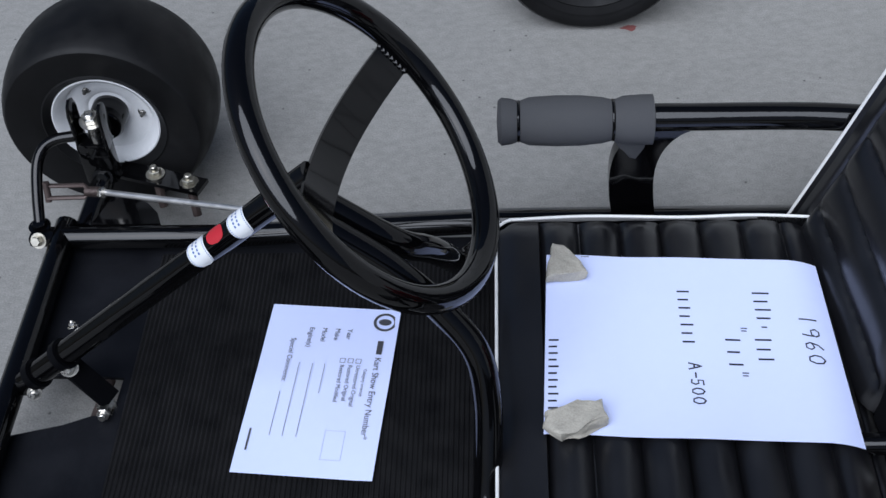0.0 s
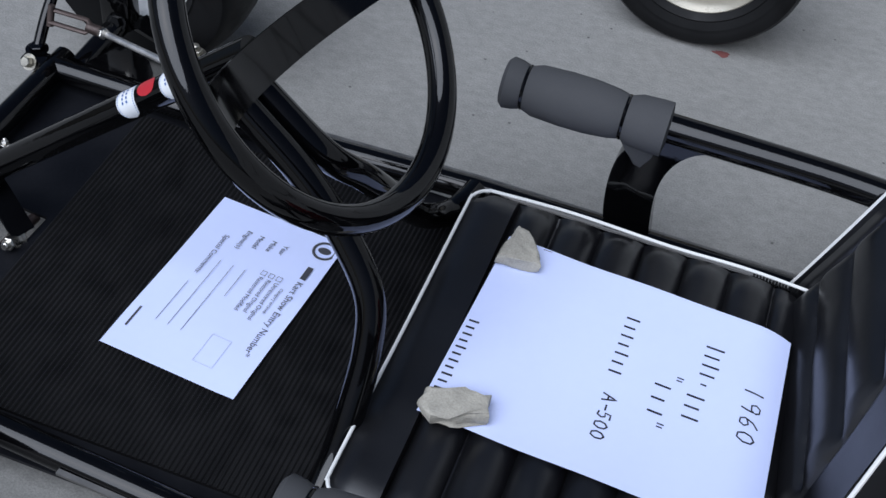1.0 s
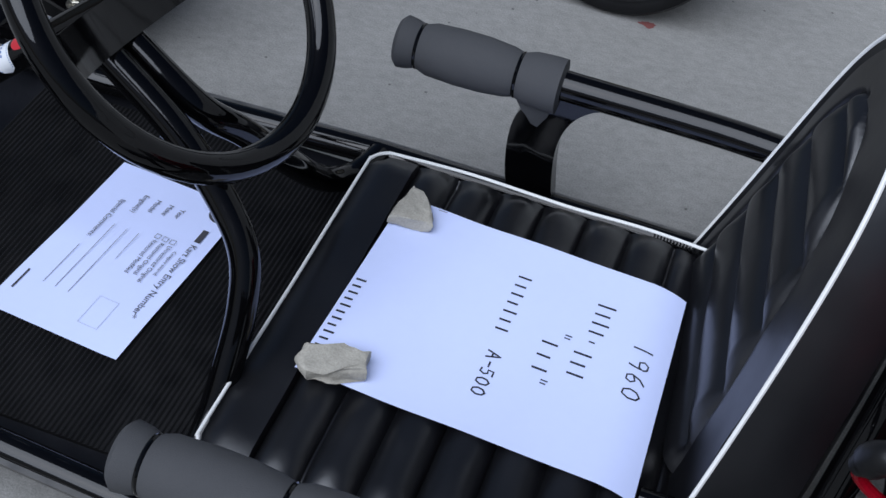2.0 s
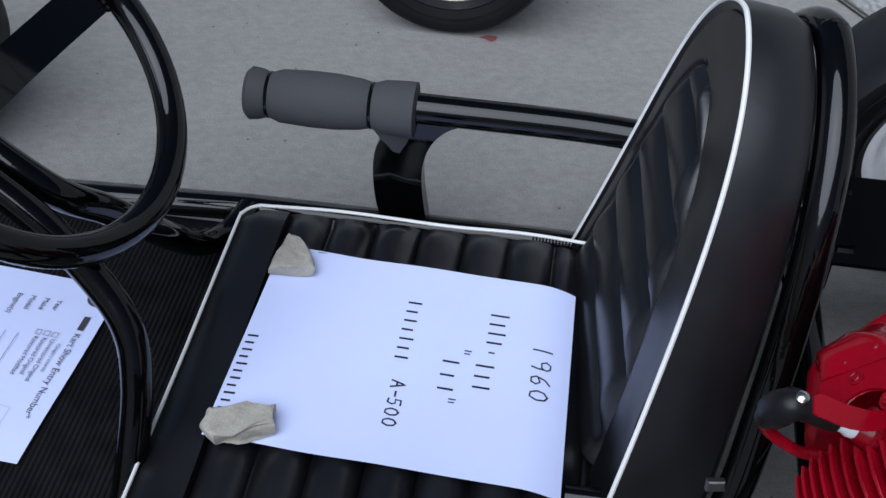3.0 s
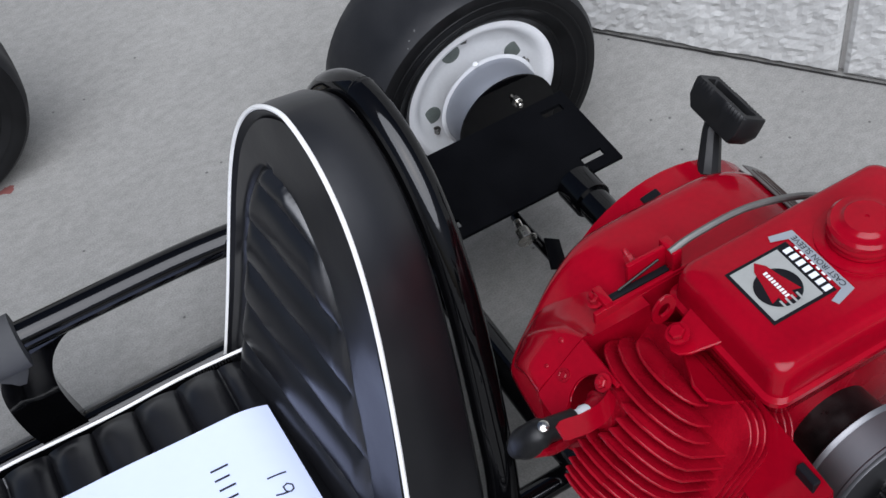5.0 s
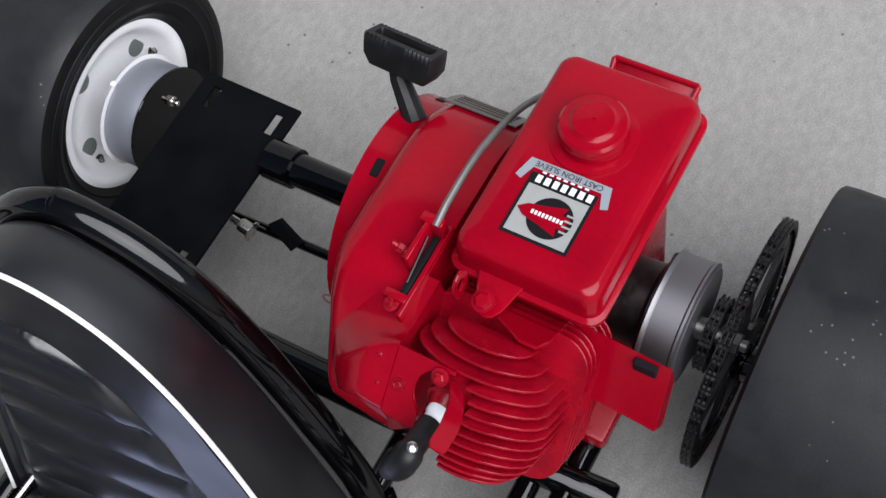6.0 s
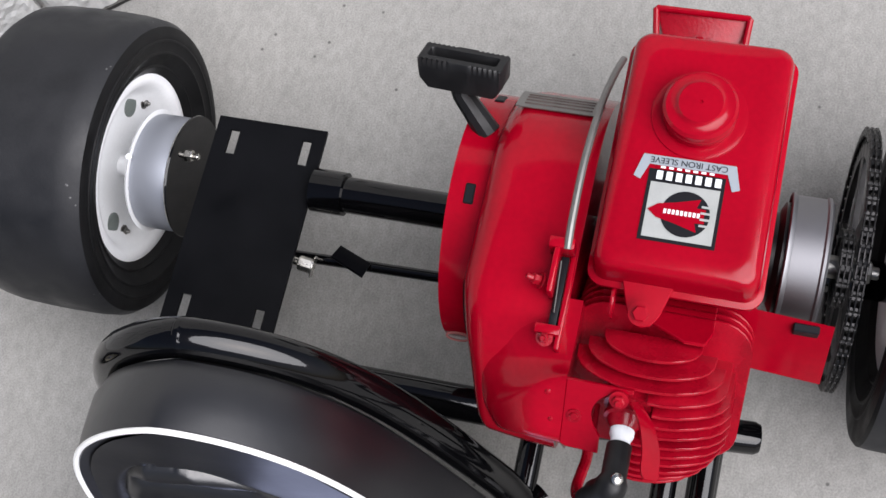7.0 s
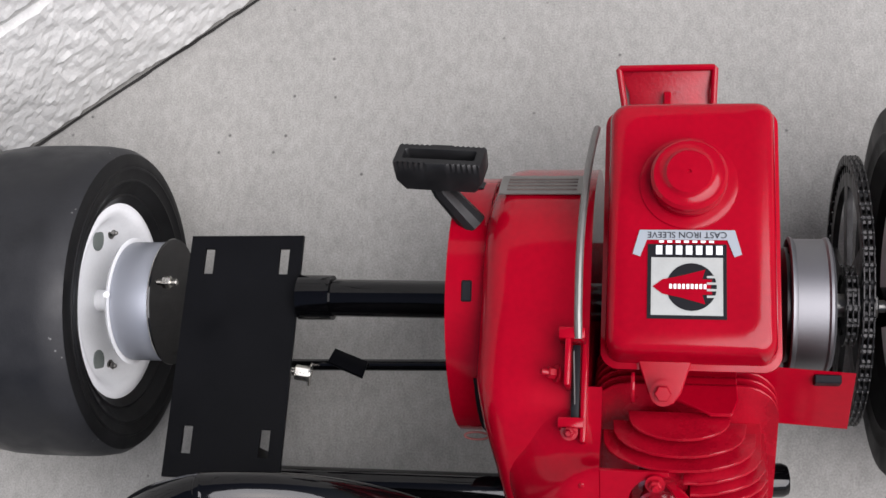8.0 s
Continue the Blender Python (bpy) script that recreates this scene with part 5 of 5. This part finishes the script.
for k in range(NS):
    a = 2 * math.pi * k / NS
    at = Vector((CX - 0.004 + 0.0265 * math.cos(a), 0.2680, CZ + 0.027 + 0.0265 * math.sin(a)))
    ob = shared("chain_link", link, at, big)
    ob.rotation_euler = (0, -(a + math.pi / 2), 0)

# ---- papers and stones ----
# handwritten sheet on the seat, its end dips into the crevice before the backrest
SW, SL = 0.216, 0.290
sx0, sy0 = 0.154, 0.482


def sheet_z(u):
    """Height and reach of the seat sheet at a way u along it."""
    lie = 0.252
    if u < lie:
        return sx0 + u, SZ + 0.0035 + 0.0012 * math.sin(u * 52) * (1 - u / lie)
    b = u - lie
    return sx0 + lie + b * 0.99 - 0.8 * b * b, SZ + 0.0035 - 6.0 * b * b


sheet = thing("paper_sheet", (sx0, sy0, SZ), "white letter sheet with handwriting, its end dipping beside the backrest", "paper sheet")


def on_sheet(u, v, lift=0.0004):
    """u along the sheet from its free end, v across it from the near edge."""
    x, z = sheet_z(u)
    x2, z2 = sheet_z(u + 0.001)
    nrm = Vector((-(z2 - z), 0, x2 - x)).normalized()
    return Vector((x + 0.010 * (v / SW) * (1 - u / SL) + 0.004 * (1 - v / SW) * u / SL, sy0 + v * 1.0556 - 0.012 * u / SL, z)) + nrm * lift


bm = B()
rows_ = [[bm.verts.new(on_sheet(SL * i / 60, SW * k / 10, 0)) for k in range(11)] for i in range(61)]
for i in range(60):
    for k in range(10):
        bm.faces.new((rows_[i][k], rows_[i + 1][k], rows_[i + 1][k + 1], rows_[i][k + 1]))
page = part("page", bm, PAPER, sheet)


def stroke(bm, pts, w=0.0016):
    """A pen stroke on the seat sheet through (u, v) points."""
    pts = [Vector((a, b, 0)) for a, b in pts]
    way = []
    for a, b in zip(pts, pts[1:]):
        n = max(1, int((b - a).length / 0.003))
        way += [a + (b - a) * k / n for k in range(n)]
    way.append(pts[-1])
    prev_ = None
    for k, q in enumerate(way):
        d = (way[min(k + 1, len(way) - 1)] - way[max(k - 1, 0)]).normalized()
        s = Vector((-d.y, d.x, 0)) * w / 2
        if k in (0, len(way) - 1):
            q = q + d * w * (0.3 if k else -0.3)
        cur = [bm.verts.new(on_sheet(q.x + e * s.x, q.y + e * s.y)) for e in (1, -1)]
        if prev_:
            bm.faces.new((prev_[0], prev_[1], cur[1], cur[0]))
        prev_ = cur


# strokes of the readable characters, in a cell 0..1 wide and 0..1 high
PEN = {
    "1": [[(0.5, 0), (0.5, 1)]],
    "9": [[(0.85, 0.75), (0.7, 0.95), (0.35, 0.97), (0.15, 0.75), (0.3, 0.5), (0.7, 0.52), (0.85, 0.75), (0.8, 0.3), (0.7, 0.0)]],
    "6": [[(0.75, 1.0), (0.4, 0.75), (0.2, 0.3), (0.35, 0.05), (0.7, 0.05), (0.85, 0.3), (0.65, 0.5), (0.3, 0.4)]],
    "0": [[(0.5, 0.95), (0.2, 0.75), (0.12, 0.4), (0.3, 0.08), (0.65, 0.05), (0.88, 0.4), (0.8, 0.8), (0.5, 0.95)]],
    "5": [[(0.85, 0.95), (0.3, 0.95), (0.25, 0.55), (0.65, 0.6), (0.8, 0.35), (0.6, 0.05), (0.2, 0.1)]],
    "A": [[(0.1, 0), (0.5, 1), (0.9, 0)], [(0.28, 0.4), (0.75, 0.4)]],
    "-": [[(0.2, 0.45), (0.8, 0.45)]],
}


def pen_words(text, u, v, h, pitch, w, name):
    """Characters run towards -v, their tops towards +u."""
    for ch in text:
        bm = B()
        for st_ in PEN[ch]:
            stroke(bm, [(u + b * h, v - a * w) for a, b in st_])
        v -= pitch * (0.75 if ch == "-" else 1)
        part(name, bm, INK, page)


def pen_bars(n, u, v, h, pitch, name):
    """A word that is not to be lettered: plain bars of its size."""
    for k in range(n):
        bm = B()
        h2 = h * (1.0, 0.82, 0.92, 0.78)[k % 4]
        stroke(bm, [(u, v - pitch * k), (u + h2, v - pitch * k)], min(0.0021, max(0.0013, pitch * 0.27)))
        part(name, bm, INK, page)


pen_words("1960", 0.2545, 0.146, 0.0175, 0.0160, 0.0125, "handwriting")
pen_bars(4, 0.213, 0.171, 0.016, 0.0105, "handwriting_bar")
pen_bars(1, 0.216, 0.1285, 0.0045, 0.006, "handwriting_bar")
pen_bars(3, 0.207, 0.113, 0.015, 0.0115, "handwriting_bar")
pen_bars(2, 0.195, 0.1265, 0.0055, 0.0032, "handwriting_bar")
pen_bars(3, 0.178, 0.112, 0.0135, 0.0145, "handwriting_bar")
pen_bars(2, 0.189, 0.0735, 0.0055, 0.0032, "handwriting_bar")
pen_bars(7, 0.136, 0.1705, 0.0115, 0.0104, "handwriting_bar")
pen_words("A-500", 0.1385, 0.084, 0.0125, 0.0104, 0.0088, "handwriting")
pen_bars(12, 0.0042, 0.106, 0.0085, 0.0078, "handwriting_bar")
tick = B()
stroke(tick, [(0.037, 0.2135), (0.0455, 0.2140)], 0.0007)
part("handwriting_bar", tick, INK, page)

# printed half-sheet form on the floor mat
form = thing("entry_form", (-0.08, 0.58, 0.0447), "white printed kart show entry form lying on the mat", "paper form")
FO, FA = Vector((-0.1485, 0.4790, 0.0462)), radians(-4.6)
fm = Matrix.Translation(FO) @ Matrix.Rotation(FA, 4, "Z")
bm = B()
rows_ = [[bm.verts.new(fm @ Vector((0.14 * i / 8, 0.216 * k / 10, 0.0012 * math.sin(i * 0.9) * (i == 8) + 0.0006 * math.sin(k * 0.8)))) for k in range(11)] for i in range(9)]
for i in range(8):
    for k in range(10):
        bm.faces.new((rows_[i][k], rows_[i + 1][k], rows_[i + 1][k + 1], rows_[i][k + 1]))
fpage = part("page", bm, PAPER, form)
fm = fm @ Matrix.Translation((0, 0, 0.0012))


def ftext(text, x, y, size, align="LEFT"):
    """Lines run towards -y of the form, their tops towards +x."""
    return words(text, size, fm @ Matrix.Translation((x, y, 0)) @ pose(0, 0, 0, 0, 0, -90), PRINT, "printed_text", fpage, align)


def fbar(x, y0, y1, w, material=PRINT, name="printed_line"):
    bm = B()
    bm.faces.new([bm.verts.new(fm @ Vector(q)) for q in ((x - w / 2, y0, 0), (x + w / 2, y0, 0), (x + w / 2, y1, 0), (x - w / 2, y1, 0))])
    return part(name, bm, material, fpage)


ftext("Kart Show Entry Number*", 0.124, 0.150, 0.0095)
fbar(0.124, 0.154, 0.172, 0.006)
ftext("Category entered:", 0.113, 0.134, 0.0048)
ftext("Unrestored Original", 0.105, 0.138, 0.0064)
ftext("Restored Original", 0.0965, 0.138, 0.0064)
ftext("Restored Modified", 0.088, 0.138, 0.0064)
ftext("Year", 0.089, 0.186, 0.0075)
ftext("Make", 0.076, 0.186, 0.0075)
ftext("Model", 0.062, 0.186, 0.0075)
ftext("Engine(s)", 0.048, 0.186, 0.0075)
ftext("Special Comments:", 0.031, 0.170, 0.0075)
for x, y0, y1 in ((0.074, 0.10, 0.138), (0.061, 0.045, 0.138), (0.047, 0.045, 0.138), (0.034, 0.045, 0.10)):
    fbar(x - 0.004, y0, y1, 0.0005)
fbar(0.010, 0.026, 0.052, 0.002)
for x in (0.1045, 0.0962, 0.0878):
    bm = B()
    for a, b, c, d in ((x - 0.0028, 0.1405, x + 0.0028, 0.141), (x - 0.0028, 0.146, x + 0.0028, 0.1465), (x - 0.0028, 0.1405, x - 0.0023, 0.1465), (x + 0.0023, 0.1405, x + 0.0028, 0.1465)):
        bm.faces.new([bm.verts.new(fm @ Vector(q)) for q in ((a, b, 0), (c, b, 0), (c, d, 0), (a, d, 0))])
    part("tick_box", bm, PRINT, fpage)
em = fm @ Matrix.Translation((0.125, 0.198, 0.0))
bm = lathe(B(), [(0.0095, 0), (0.0125, 0)], em, 32)
part("round_emblem", bm, PRINT, fpage)
bm = B()
bm.faces.new([bm.verts.new(em @ Vector((0.007 * math.cos(radians(a)), 0.0045 * math.sin(radians(a)), 0))) for a in range(0, 360, 20)])
part("round_emblem", bm, PRINT, fpage)
bm = B()
for a, b, c, d in ((0.085, 0.02, 0.0854, 0.055), (0.105, 0.02, 0.1054, 0.055), (0.085, 0.02, 0.105, 0.0204), (0.085, 0.0546, 0.105, 0.055)):
    bm.faces.new([bm.verts.new(fm @ Vector(q)) for q in ((a, b, 0), (c, b, 0), (c, d, 0), (a, d, 0))])
part("number_box", bm, PAPERLINE, fpage)


def stone(name, at, pts, h, seed, label):
    """An angular broken stone from a plan outline, roughened."""
    bm = B()
    prism(bm, pts, Matrix.Translation(at), h, 0.004, 2)
    bmesh.ops.triangulate(bm, faces=bm.faces)
    bmesh.ops.subdivide_edges(bm, edges=bm.edges, cuts=3, use_grid_fill=True)
    for v in bm.verts:
        n_ = noise.noise_vector(v.co * 55 + Vector((seed, 0, 0)))
        f_ = noise.noise_vector(v.co * 190 + Vector((seed, 3, 0)))
        v.co += n_ * 0.0032 + f_ * 0.001
        v.co.z = max(v.co.z, at[2])
    ob = part(name, bm, STONE)
    return tagged(ob, label, "stone", "stones on the sheet")


stone("stone", (-0.008, 0.004, SZ + 0.0055), [(0.171, 0.664), (0.2, 0.667), (0.213, 0.668), (0.209, 0.682), (0.19, 0.708), (0.177, 0.712), (0.172, 0.69)], 0.013, 1, "small pale grey wedge-shaped stone holding the sheet down")
stone("stone", (-0.008, 0.001, SZ + 0.0055), [(0.163, 0.482), (0.178, 0.468), (0.19, 0.476), (0.222, 0.49), (0.216, 0.512), (0.196, 0.507), (0.163, 0.497)], 0.014, 7, "small grey-brown oblong stone holding the sheet down")

# ---- the neighbouring kart's wheel ----
other = thing("kart_wheel", (0.245, 1.286, 0), "black tyre on a cream steel rim of a neighbouring kart", "wheel")
tyre, rim, m, f = kart_wheel((0.243, 1.293, 0.1335), 0.134, 0.088, 0.10, -1, other, "tyre", rear=False, paint=CREAM, ridged=False)
part("dish", lathe(B(), [(0.0865, f - 0.002), (0.082, f - 0.001), (0.079, f - 0.010), (0.0775, f - 0.013), (0.070, f - 0.0125), (0.067, f - 0.019), (0.060, f - 0.020), (0.058, f - 0.010), (0.056, f - 0.008), (0.036, f - 0.007), (0.034, f - 0.012), (0.0, f - 0.012)], m, 56), CREAM, other, "stepped cream-painted wheel dish")
part("hub", lathe(B(), [(0.0, f - 0.03), (0.0345, f - 0.03), (0.0345, f - 0.002), (0.033, f + 0.001), (0.026, f + 0.0015), (0.0245, f + 0.004), (0.020, f + 0.0105), (0.012, f + 0.0135), (0, f + 0.0145)], m, 40), SILVER, other, "bright domed metal hub")
for k in range(6):
    a = radians(30 + 60 * k)
    part("wheel_nut", hexbolt(B(), m @ Vector((0.047 * math.cos(a), 0.047 * math.sin(a), f - 0.008)), (0, -1, 0), 0.0042, 0.005, True), ZINC, other)
    a = radians(60 * k)
    part("dish_rib", strap(B(), [m @ Vector((rr * math.cos(a), rr * math.sin(a), f - 0.0075)) for rr in (0.044, 0.060)], 0.003, 0.004, (math.sin(a), 0, math.cos(a))), CREAM, other)
part("valve_patch", lathe(B(), [(0, 0.0), (0.0075, 0.0), (0.007, 0.001), (0, 0.0012)], m @ Matrix.Translation((-0.1025, -0.022, 0.0474)), 20), ALU, tyre, "round grey patch on the tyre wall")
